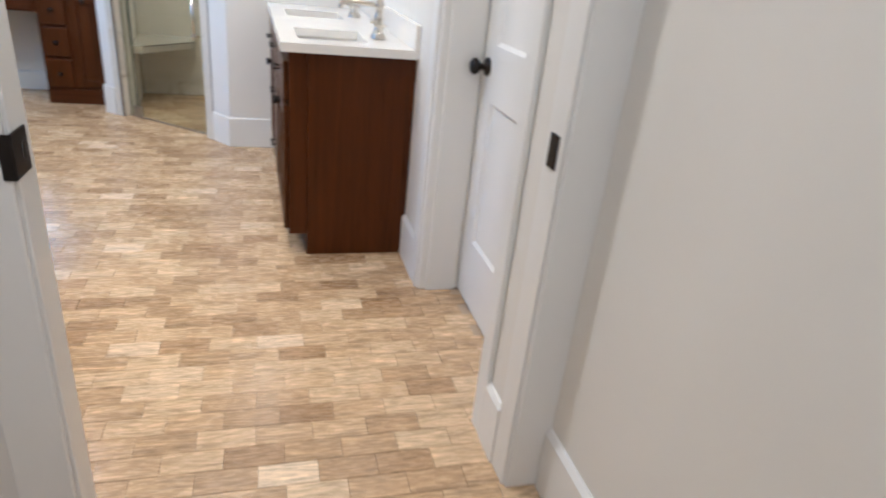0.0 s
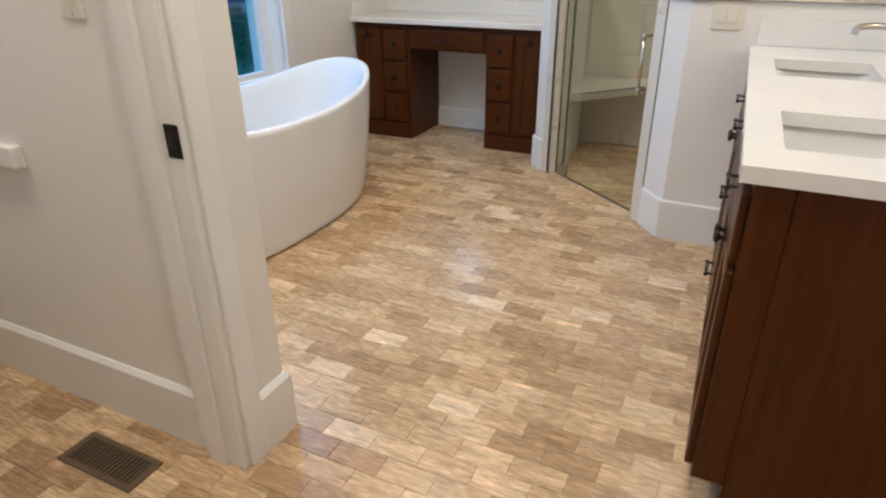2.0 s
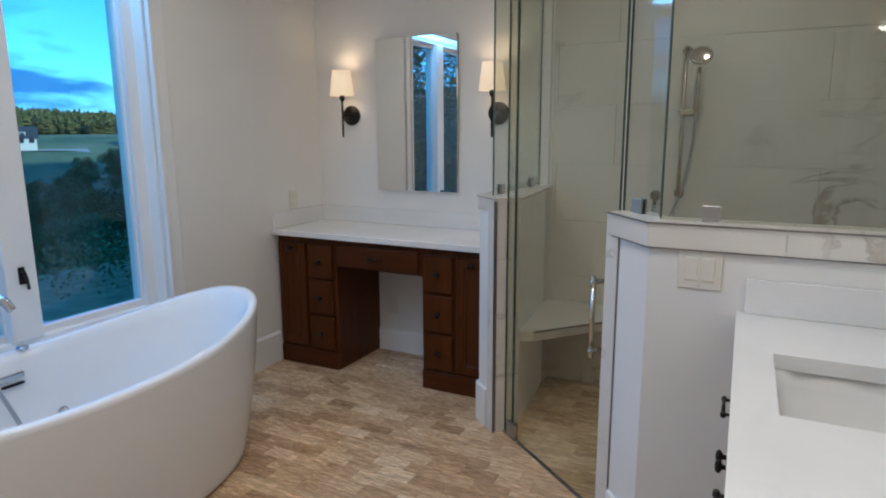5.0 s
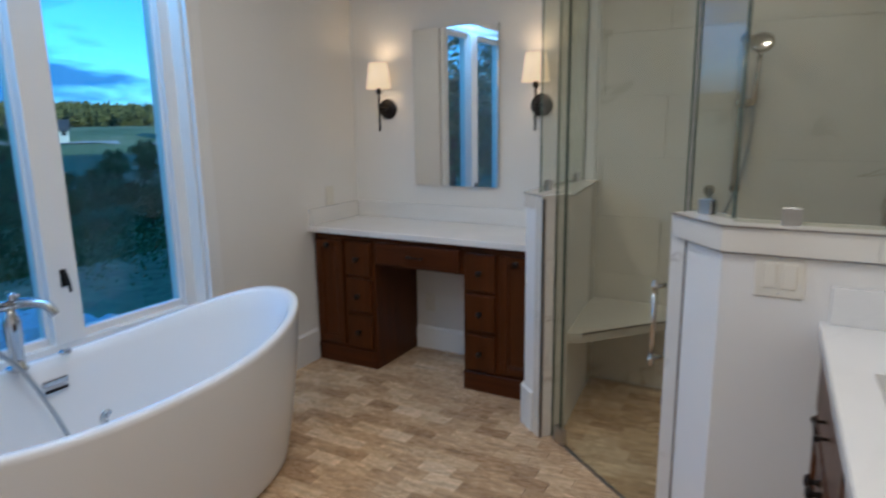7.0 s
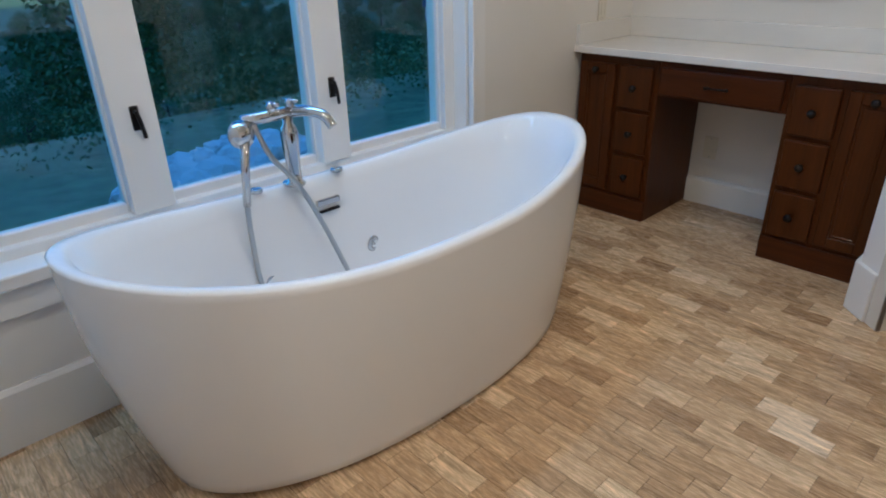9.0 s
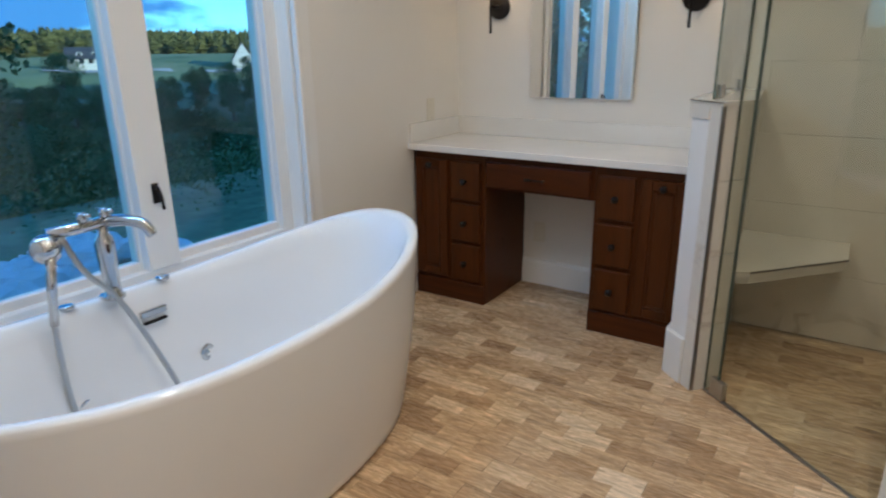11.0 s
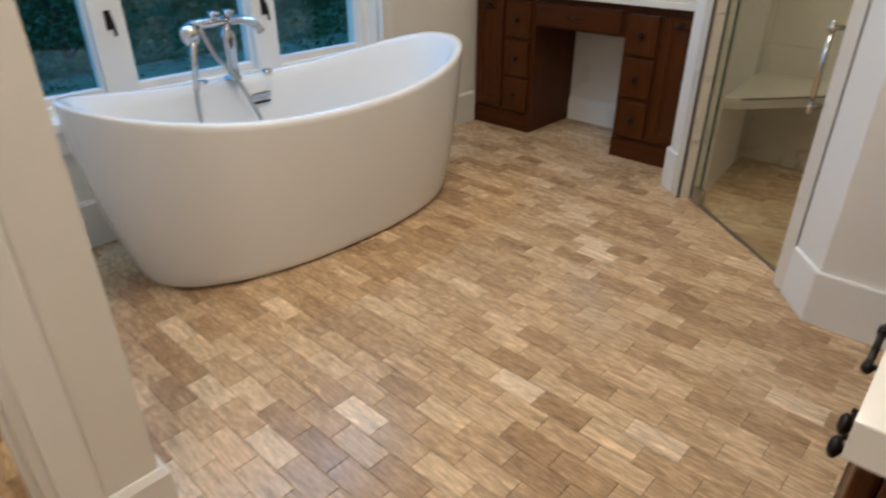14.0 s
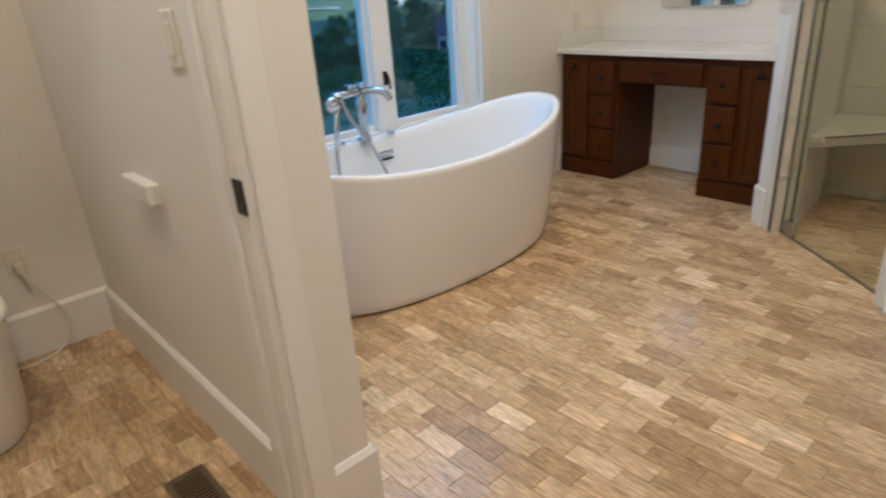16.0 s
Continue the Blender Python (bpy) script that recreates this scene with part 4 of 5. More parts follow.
# dark metal edges under the caps
slab("edge_trim", [along(B0, -0.006, -0.013), (B1[0] - 0.005, YG - 0.017), (XE - 0.001, YG - 0.017), (XE - 0.001, YG - 0.0145), (B1[0] - 0.004, YG - 0.0145), along(B0, -0.004, -0.0105)], HALF - 0.004, HALF + 0.001, EDGE, clad)
slab("edge_trim", [(-0.9285, YN - 0.001), (-0.9285, 5.104), along(A0, -0.008, -0.015), along(A1, 0.008, -0.015), along(A1, 0.008, -0.0125), along(A0, -0.006, -0.0125), (-0.9255, 5.105), (-0.9255, YN - 0.001)], HALF_A - 0.004, HALF_A + 0.001, EDGE, clad)
# apron under the cap
slab("apron", [along(B0, -0.003, -0.008), (B1[0] - 0.003, YG - 0.012), (0.30, YG - 0.012), (0.30, YG - 0.0005), (B1[0], YG - 0.0005), along(B0, 0.001, 0.0)], 1.055, HALF - 0.0125, MARBLE, clad)
slab("apron", [(0.3015, YG - 0.012), (XE - 0.001, YG - 0.012), (XE - 0.001, YG - 0.0005), (0.3015, YG - 0.0005)], 1.055, HALF - 0.0125, MARBLE, clad)
slab("apron_edge", [along(B0, 0.03, -0.010), (B1[0] - 0.003, YG - 0.0135), (XE - 0.001, YG - 0.0135), (XE - 0.001, YG - 0.0005), (B1[0], YG - 0.0005), along(B0, 0.03, 0.0)], 1.051, 1.0547, EDGE, clad)
# upright strips at the door
slab("edge_strip", [along(B0, -0.003, -0.008), along(B0, 0.058, -0.008), along(B0, 0.058, 0.004), along(B0, -0.003, 0.004)], 0.0, 1.0545, MARBLE, clad)
slab("edge_trim", [along(B0, 0.058, -0.0095), along(B0, 0.062, -0.0095), along(B0, 0.062, 0.004), along(B0, 0.058, 0.004)], 0.19, 1.0505, EDGE, clad)
slab("jamb_tile", [along(B0, -0.004, 0.0045), along(B0, 0.007, 0.0045), along(B0, 0.007, 0.125), along(B0, -0.004, 0.125)], 0.0, HALF - 0.0125, MARBLE, clad)
slab("edge_strip", [along(A1, -0.060, -0.008), along(A1, -0.004, -0.008), along(A1, -0.004, 0.006), along(A1, -0.060, 0.006)], 0.0, HALF_A - 0.0125, MARBLE, clad)
slab("edge_trim", [along(A1, -0.004, -0.0095), along(A1, 0.001, -0.0095), along(A1, 0.001, 0.006), along(A1, -0.004, 0.006)], 0.0, HALF_A - 0.0125, EDGE, clad)
for k in range(4):
    slab("jamb_tile", [along(A1, -0.0075, 0.0065), along(A1, 0.001, 0.0065), along(A1, 0.001, 0.124), along(A1, -0.0075, 0.124)], 0.0 + k * 0.2745, k * 0.2745 + 0.272, MARBLE, clad)
slab("apron", [(-0.926, 5.16), (-0.926, 5.104), along(A0, -0.004, -0.010), along(A1, -0.061, -0.010), along(A1, -0.061, 0.004), along(A0, 0.004, 0.003), (-0.9055, 5.116), (-0.9055, 5.16)], 1.030, HALF_A - 0.0125, MARBLE, clad)
# white casing and baseboard of the desk-side half wall's end
structure("trim_half_wall", prism([(-0.917, 5.17), (-0.917, 5.112), along(A0, 0.004, -0.004), along(A1, -0.062, -0.004), along(A1, -0.062, 0.006), along(A0, 0.012, 0.007), (-0.9055, 5.117), (-0.9055, 5.17)], 0.19, 1.0295), TRIM, "white painted end of the half wall", "trim")
structure("baseboard_half_wall", prism([(-0.931, 5.29), (-0.931, 5.102), along(A0, -0.006, -0.018), along(A1, -0.062, -0.018), along(A1, -0.062, 0.005), along(A0, 0.013, 0.006), (-0.9055, 5.118), (-0.9055, 5.29)], 0.0, 0.19, None, 0.003), TRIM, "white baseboard round the half wall's end", "baseboard")
c0 = along(B0, 0.063, -0.018)
structure("baseboard_half_wall", prism([c0, (B1[0] - 0.008, YG - 0.017), (0.288, YG - 0.017), (0.288, YG - 0.0005), (B1[0], YG - 0.0005), along(B0, 0.063, 0.004)], 0.0, 0.185, None, 0.003), TRIM, "white baseboard round the shower half wall", "baseboard")


# tiles on the shower walls: 61 x 30 cm in running bond
def wall_tiles(name, origin, along_axis, normal, length, z0, z1, label, start=0.0):
    holder = tagged(new(name), label, "wall tiles", "", "structure")
    holder.matrix_world = Matrix.Identity(4)
    W, H, g, t = 0.610, 0.302, 0.0014, 0.010
    a, nrm = Vector(along_axis), Vector(normal)
    r, z = 0, z0
    while z < z1 - 0.01:
        top = min(z + H, z1)
        s = -(0.5 * W if r % 2 else 0.0) - start
        while s < length:
            u0, u1 = max(0.0, s + g), min(length, s + W)
            if u1 - u0 > 0.02:
                o = Vector(origin) + a * u0
                e = Vector(origin) + a * u1 + nrm * t
                lo = [min(o.x, e.x), min(o.y, e.y), z + g]
                hi = [max(o.x, e.x), max(o.y, e.y), top]
                part("tile", boxed(lo, hi, 0.0012, 1), MARBLE, holder)
            s += W
        z += H
        r += 1
    return holder


wall_tiles("shower_tiles_north", (-0.784, YN + 0.012, 0), (1, 0, 0), (0, -1, 0), XE + 0.784 - 0.011, 0.0, CEIL - 0.002, "large white veined marble tiles on the shower's back wall", 0.28)
wall_tiles("shower_tiles_east", (XE, YG + 0.132, 0), (0, 1, 0), (-1, 0, 0), YN - YG - 0.132 + 0.001, 0.0, CEIL - 0.002, "large white veined marble tiles on the shower's end wall")
wall_tiles("shower_tiles_half_wall", (-0.789, 5.11, 0), (0, 1, 0), (1, 0, 0), YN - 5.11, 0.0, HALF_A - 0.014, "marble tiles on the half wall's shower side")
wall_tiles("shower_tiles_low", (B1[0] + 0.04, YG + 0.1155, 0), (1, 0, 0), (0, 1, 0), XE - B1[0] - 0.05, 0.0, HALF - 0.014, "marble tiles on the half wall's shower side")

bench = thing("shower_bench", (-0.5, 5.6, 0.42), "floating marble corner bench in the shower", "bench")
bench.matrix_world = Matrix.Identity(4)
tri = [(-0.777, 5.10), (-0.66, 5.15), (-0.36, 5.50), (-0.36, YN - 0.001), (-0.777, YN - 0.001)]
slab("seat", tri, 0.438, 0.462, MARBLE, bench)
slab("front_edge", [(-0.777, 5.112), (-0.665, 5.16), (-0.37, 5.505), (-0.37, YN - 0.001), (-0.777, YN - 0.001)], 0.412, 0.4375, MARBLE, bench)
slab("edge_trim", [(-0.658, 5.1475), (-0.357, 5.4975), (-0.3605, 5.5), (-0.6615, 5.15)], 0.455, 0.4635, EDGE, bench)
ch = thing("shower_curb_strip", (0, 0, 0), "thin metal threshold strip under the shower door", "threshold")
slab("strip", [along(A1, 0.002, 0.046), along(B0, -0.006, 0.046), along(B0, -0.006, 0.062), along(A1, 0.002, 0.062)], 0.0, 0.004, EDGE, ch)


# glass: fixed panels and a door, 10 mm
def glass_panel(name, p, q, z0, z1, label, cat="glass panel", poly=None):
    g = thing(name, (0, 0, 0), label, cat)
    d = (Vector((*q, 0)) - Vector((*p, 0))).normalized()
    n = Vector((-d.y, d.x, 0)) * 0.004

    def quad(s, e):
        a, b = Vector((*s, 0)), Vector((*e, 0))
        return [((a - n).x, (a - n).y), ((b - n).x, (b - n).y), ((b + n).x, (b + n).y), ((a + n).x, (a + n).y)]
    e0, e1 = Vector((*p, 0)) + d * 0.002, Vector((*q, 0)) - d * 0.002
    pane = slab("pane", quad((e0.x, e0.y), (e1.x, e1.y)), z0, z1, SHOWER_GLASS, g)
    pane.visible_shadow = False
    for s, e in ((p, (e0.x, e0.y)), ((e1.x, e1.y), q)):
        slab("glass_edge", quad(s, e), z0, z1, GLASS_EDGE, g)
    return g


GT = 2.10
hinge_u = 0.075
W = (Vector((*B0, 0)) - Vector((*A1, 0))).length
mid = 0.055
glass_panel("glass_screen", along(A1, 0.006, mid), along(A1, hinge_u, mid), 0.006, GT, "narrow clear glass side panel of the shower")
glass_panel("glass_screen", (-0.852, 5.105), (-0.852, YN - 0.002), HALF_A + 0.001, GT, "clear glass panel on the desk half wall")
sd = glass_panel("shower_door", along(A1, hinge_u + 0.004, mid), along(A1, W - 0.010, mid), 0.012, GT, "clear glass shower door with nickel handle, closed", "shower door")
PBC = along(B0, 0.17, mid)
glass_panel("glass_screen", along(B0, -0.002, mid), PBC, HALF + 0.001, GT, "narrow clear glass panel on the slanted half wall")
glass_panel("glass_screen", (PBC[0] + 0.006, YG + 0.058), (XE - 0.012, YG + 0.058), HALF + 0.001, GT, "large clear glass panel above the vanity half wall")


def bracket(parent, p, z, d, w=0.045, h=0.045, t=0.012):
    d = Vector((*d, 0)).normalized()
    n = Vector((-d.y, d.x, 0))
    c = Vector((*p, 0))
    poly = [c - d * w / 2 - n * t, c + d * w / 2 - n * t, c + d * w / 2 + n * t, c - d * w / 2 + n * t]
    part("clamp", prism([(v.x, v.y) for v in poly], z, z + h, None, 0.002), STEEL, parent, "brushed steel glass clamp")


for p, z, d in (((-0.852, 5.20), HALF_A, (0, 1)), ((-0.852, 5.62), HALF_A, (0, 1)), (along(B0, 0.07, mid), HALF, (U.x, U.y)), ((0.11, YG + 0.058), HALF, (1, 0)), ((0.55, YG + 0.058), HALF, (1, 0))):
    c = thing("glass_clamp", (*p, z), "brushed steel clamp holding the shower glass", "clamp", "shower glass clamps", "", math.degrees(math.atan2(d[1], d[0])))
    part("cheek", boxed((-0.024, -0.013, 0.0005), (0.024, -0.0045, 0.046), 0.002), STEEL, c)
    part("cheek", boxed((-0.024, 0.0045, 0.0005), (0.024, 0.013, 0.046), 0.002), STEEL, c)
for z in (0.006, 1.90):
    bracket(sd, along(A1, hinge_u + 0.002, mid), z, (U.x, U.y), 0.07, 0.07, 0.011)
hp = along(A1, W - 0.075, mid - 0.045)
hq = along(A1, W - 0.075, mid - 0.0045)
bm = bmesh.new()
for z in (0.63, 0.875):
    tube([(hp[0], hp[1], z), (hq[0], hq[1], z)], 0.008, 10, bm)
    lathe([(0.004, -0.026), (0.010, -0.018), (0.007, -0.010), (0.013, -0.004), (0.013, 0.004), (0.007, 0.010), (0.010, 0.016), (0.004, 0.024)], 14, bm, Matrix.Translation((hp[0], hp[1], z)))
tube([(hp[0], hp[1], 0.63), (hp[0], hp[1], 0.875)], 0.0085, 12, bm)
part("handle", bm, NICKEL, sd, "polished nickel pull handle", True)
top_bar = thing("shower_header_bar", (0, 0, 0), "steel bar across the top of the shower glass", "support bar")
part("bar", tube([(*along(A1, 0.0, mid), GT + 0.004), (*along(A1, W, mid), GT + 0.004)], 0.008, 8), STEEL, top_bar, "", True)
part("bar", tube([(-0.852, 5.105, GT + 0.004), (-0.852, YN - 0.002, GT + 0.004)], 0.008, 8), STEEL, top_bar, "", True)

rail = thing("hand_shower_rail", (-0.13, YN, 1.045), "brushed nickel slide rail with hand shower on tiles", "shower")
o = Matrix.Rotation(math.pi / 2, 4, "X")
part("bar", tube([(0, -0.055, 0.02), (0, -0.055, 0.72)], 0.010, 12), NICKEL, rail, "", True)
for z in (0.03, 0.70):
    part("mount", lathe([(0.024, 0), (0.024, 0.008), (0.012, 0.014), (0.012, 0.06)], 16, None, Matrix.Translation((0, -0.0, z)) @ o), NICKEL, rail, "", True)
part("slider", boxed((-0.018, -0.085, 0.40), (0.06, -0.04, 0.435), 0.008), NICKEL, rail)
part("hand_shower", tube([(0.055, -0.075, 0.415), (0.06, -0.085, 0.52), (0.065, -0.10, 0.62)], 0.011, 10), NICKEL, rail, "", True)
part("spray_head", lathe([(0.010, -0.03), (0.035, -0.012), (0.050, 0.0), (0.050, 0.010), (0.040, 0.014), (0.001, 0.014)], 22, None, Matrix.Translation((0.07, -0.11, 0.665)) @ Matrix.Rotation(1.0, 4, "X")), NICKEL, rail, "", True)
part("hose", tube(arc([(0.055, -0.075, 0.41), (0.05, -0.06, 0.25), (0.015, -0.05, 0.06), (-0.05, -0.05, -0.12), (-0.115, -0.05, -0.24), (-0.15, -0.045, -0.20), (-0.125, -0.042, -0.10), (-0.108, -0.04, -0.03)]), 0.007, 8), STEEL, rail, "", True)
valve = thing("hose_outlet", (-0.24, YN, 1.06), "brushed nickel hose outlet elbow on tiles", "shower fitting")
part("escutcheon", lathe([(0.026, 0), (0.026, 0.006), (0.014, 0.012), (0.013, 0.04), (0.001, 0.042)], 20, None, o), NICKEL, valve, "", True)
part("elbow", tube([(0, -0.035, 0.004), (0.002, -0.04, -0.045)], 0.009, 10), NICKEL, valve, "", True)
head = thing("rain_shower_head", (0.52, YN, 2.0), "brushed nickel shower head on an arm", "shower")
part("arm", tube(arc([(0, 0, 0.0), (0, -0.12, 0.04), (0, -0.25, 0.0), (0, -0.28, -0.05)]), 0.010, 10), NICKEL, head, "", True)
part("rose", lathe([(0.012, 0.04), (0.030, 0.02), (0.075, 0.006), (0.075, -0.004), (0.001, -0.006)], 24, None, Matrix.Translation((0, -0.285, -0.085))), NICKEL, head, "", True)

# ---- toilet room ----
TLX, TLY = -2.085, 1.785
toilet = thing("toilet", (TLX, TLY, 0), "white one-piece smart toilet with lid raised", "toilet")


def oval(bm, x0, x1, hw, z, n=40, p=2.4, tilt=0.0):
    cx, hx = (x0 + x1) / 2, (x1 - x0) / 2
    vs = []
    for k in range(n):
        a = 2 * math.pi * k / n
        c, s = math.cos(a), math.sin(a)
        q = p if c > 0 else 4.0
        x = cx + hx * math.copysign(abs(c) ** (2 / q), c)
        vs.append(bm.verts.new((x, hw * math.copysign(abs(s) ** (2 / q), s), z + tilt * (x - cx))))
    return vs


bm = bmesh.new()
rr = [oval(bm, -0.295, x1, w, z) for x1, w, z in ((0.27, 0.160, 0.0), (0.278, 0.166, 0.012), (0.285, 0.172, 0.10), (0.305, 0.182, 0.22), (0.335, 0.192, 0.33), (0.348, 0.196, 0.395), (0.348, 0.194, 0.405), (0.338, 0.184, 0.407))]
inner = [oval(bm, a, b, w, z) for a, b, w, z in ((-0.02, 0.285, 0.125, 0.405), (0.0, 0.27, 0.11, 0.36), (0.04, 0.22, 0.07, 0.25), (0.08, 0.16, 0.03, 0.22))]
bridge(bm, rr + inner)
bm.faces.new(rr[0][::-1])
bm.faces.new(inner[-1])
part("bowl", bm, PORCELAIN, toilet, "", True)
bm = bmesh.new()
rr = [oval(bm, a, b, w, z, 40, 2.3, 0.03) for a, b, w, z in ((-0.10, 0.352, 0.198, 0.412), (-0.10, 0.358, 0.203, 0.422), (-0.10, 0.355, 0.200, 0.438), (-0.095, 0.343, 0.190, 0.443), (0.0, 0.275, 0.115, 0.440), (0.005, 0.27, 0.112, 0.414))]
bridge(bm, rr + [rr[0]])
part("seat", bm, PORCELAIN, toilet, "", True)
part("bidet_unit", boxed((-0.295, -0.185, 0.408), (-0.095, 0.185, 0.475), 0.022, 3), PORCELAIN, toilet, "white electric bidet housing", True)
bm = bmesh.new()
rr = [oval(bm, -0.02, 0.50, w, z, 40, 2.2) for w, z in ((0.185, 0.0), (0.200, 0.008), (0.200, 0.022), (0.184, 0.034))]
bridge(bm, rr)
bm.faces.new(rr[0][::-1])
bm.faces.new(rr[-1])
lidm = Matrix.Translation((-0.165, 0, 0.475)) @ Matrix.Rotation(radians(-98), 4, "Y")
bmesh.ops.transform(bm, matrix=lidm, verts=bm.verts)
lid = part("lid", bm, PORCELAIN, toilet, "raised white lid", True)
for x in (0.08, 0.16, 0.24):
    bm = boxed((x, -0.02, -0.004), (x + 0.055, 0.085, 0.0008), 0.002, 1)
    bmesh.ops.transform(bm, matrix=lidm @ Matrix.Rotation(0, 4, "X"), verts=bm.verts)
    part("notice", bm, GREYPLASTIC, lid, "grey printed instruction label")
for y in (-0.19, 0.187):
    part("hinge_knob", boxed((-0.125, y - 0.004, 0.43), (-0.105, y + 0.004, 0.455), 0.002, 1), GREYPLASTIC, toilet)
cord = thing("power_cord", (XT, 2.09, 0.375), "white power cord plugged into the outlet", "cord")
part("plug", boxed((0.008, -0.014, -0.018), (0.045, 0.014, 0.016), 0.005), IVORY, cord)
part("cable", tube(arc([(0.04, 0, -0.01), (0.055, 0.02, -0.06), (0.05, 0.08, -0.18), (0.06, 0.10, -0.28), (0.07, 0.04, -0.355), (0.09, -0.10, -0.368), (0.06, -0.20, -0.30)]), 0.005, 8), mat("white_cord", (0.7, 0.68, 0.62), 0.5), cord, "", True)
panel = thing("remote_panel", (-1.51, YT, 0.785), "white wall remote control in its holder", "remote control")
part("holder", boxed((-0.10, -0.014, -0.03), (0.10, -0.0005, 0.03), 0.004), PORCELAIN, panel)
part("remote", boxed((-0.105, -0.036, -0.026), (0.105, -0.0145, 0.032), 0.006), mat("white_plastic", (0.78, 0.77, 0.74), 0.35), panel)
vent = thing("floor_register", (-1.165, 2.197, 0), "brown metal floor vent set in the tiles", "floor vent")
bm = bmesh.new()
for lo, hi in (((-0.14, -0.058, 0.0), (0.14, -0.040, 0.006)), ((-0.14, 0.040, 0.0), (0.14, 0.058, 0.006)), ((-0.14, -0.040, 0.0), (-0.115, 0.040, 0.006)), ((0.115, -0.040, 0.0), (0.14, 0.040, 0.006))):
    box(bm, lo, hi, 0.0015, 1)
part("frame", bm, VENTMETAL, vent)
# flat dark sheet paints the shade of the duct below the slats
part("duct", boxed((-0.115, -0.04, 0.0003), (0.115, 0.04, 0.0012)), GAP_DARK, vent)
for k in range(17):
    x = -0.110 + k * 0.0135
    part("slat", boxed((x, -0.04, 0.0013), (x + 0.006, 0.04, 0.005)), VENTMETAL, vent)

# ---- outside ----
def terrain(x, y):
    d = -x
    n = noise.noise(Vector((x * 0.02, y * 0.02, 0.0))) * 1.5 + noise.noise(Vector((x * 0.11, y * 0.11, 3.0))) * 0.35
    # negative distances: unseen hill east of the house, added to shade the near valley
    pts = [(-140, 60), (-60, 46), (-25, 6), (-8, -0.9), (3, -0.95), (12, -1.4), (22, -4.5), (45, -11.5), (70, -12.5), (100, -6.5), (130, -2.6), (165, -1.0), (200, 0.5), (260, 4.5), (420, 9), (3000, 12)]
    for (a, za), (b, zb) in zip(pts, pts[1:]):
        if d <= b:
            t = max(0.0, (d - a) / (b - a))
            z = za + (zb - za) * t * t * (3 - 2 * t)
            break
    k = min(1.0, max(0.0, (d - 10) / 20)) if d > 0 else min(1.0, max(0.0, (-d - 20) / 20))
    return z + n * k


bm = bmesh.new()
xs = [-2500, -1200, -600, -420, -330] + [-300 + 7 * k for k in range(43)] + [6, 14, 24, 36, 50, 70, 100, 200, 600, 2500]
ys = [-2500, -900, -400, -200, -120] + [-80 + 8 * k for k in range(45)] + [300, 400, 700, 1300, 2500]
xs = sorted(set(xs))
grid = [[bm.verts.new((x, y, terrain(x, y))) for y in ys] for x in xs]
for i in range(len(xs) - 1):
    for j in range(len(ys) - 1):
        bm.faces.new((grid[i][j], grid[i + 1][j], grid[i + 1][j + 1], grid[i][j + 1]))
structure("ground", bm, MEADOW, "grassy hillside falling into a valley and rising again", "ground", True)
structure("foundation", boxed((-2.57, -0.85, -1.6), (1.0, 6.0, -0.205)), WALL, "plain foundation wall below the floor", "foundation")
rnd = random.Random(5)


def leaves(bm, centre, r, count, size, squash=0.8):
    for _ in range(count):
        d = Vector((rnd.gauss(0, 1), rnd.gauss(0, 1), rnd.gauss(0, 1))).normalized()
        c = Vector(centre) + Vector((d.x, d.y, d.z * squash)) * r * rnd.random() ** 0.35
        u = Vector((rnd.gauss(0, 1), rnd.gauss(0, 1), rnd.gauss(0, 1))).normalized()
        w = u.orthogonal().normalized() * size * rnd.uniform(0.6, 1.3)
        u = u * size * rnd.uniform(0.6, 1.3)
        vs = [bm.verts.new(c + q) for q in (-u, w * 0.6, u, -w * 0.6)]
        bm.faces.new(vs)


def leaf_mesh(name, clumps, material):
    """Leaf quads in clumps, as (centre, radius, count, size)."""
    vs, fs = [], []
    for centre, r, count, size in clumps:
        cx, cy, cz = centre
        for _ in range(count):
            dx, dy, dz = rnd.gauss(0, 1), rnd.gauss(0, 1), rnd.gauss(0, 1)
            k = r * rnd.random() ** 0.35 / max(1e-6, math.sqrt(dx * dx + dy * dy + dz * dz))
            c = Vector((cx + dx * k, cy + dy * k, cz + dz * k * 0.8))
            u = Vector((rnd.gauss(0, 1), rnd.gauss(0, 1), rnd.gauss(0, 1))).normalized()
            w = u.orthogonal().normalized() * (size * rnd.uniform(0.5, 0.9))
            u = u * (size * rnd.uniform(0.7, 1.4))
            i = len(vs)
            vs += [c - u, c + w, c + u, c - w]
            fs.append((i, i + 1, i + 2, i + 3))
    me = bpy.data.meshes.new(name)
    me.from_pydata([tuple(v) for v in vs], [], fs)
    me.materials.append(material)
    return me


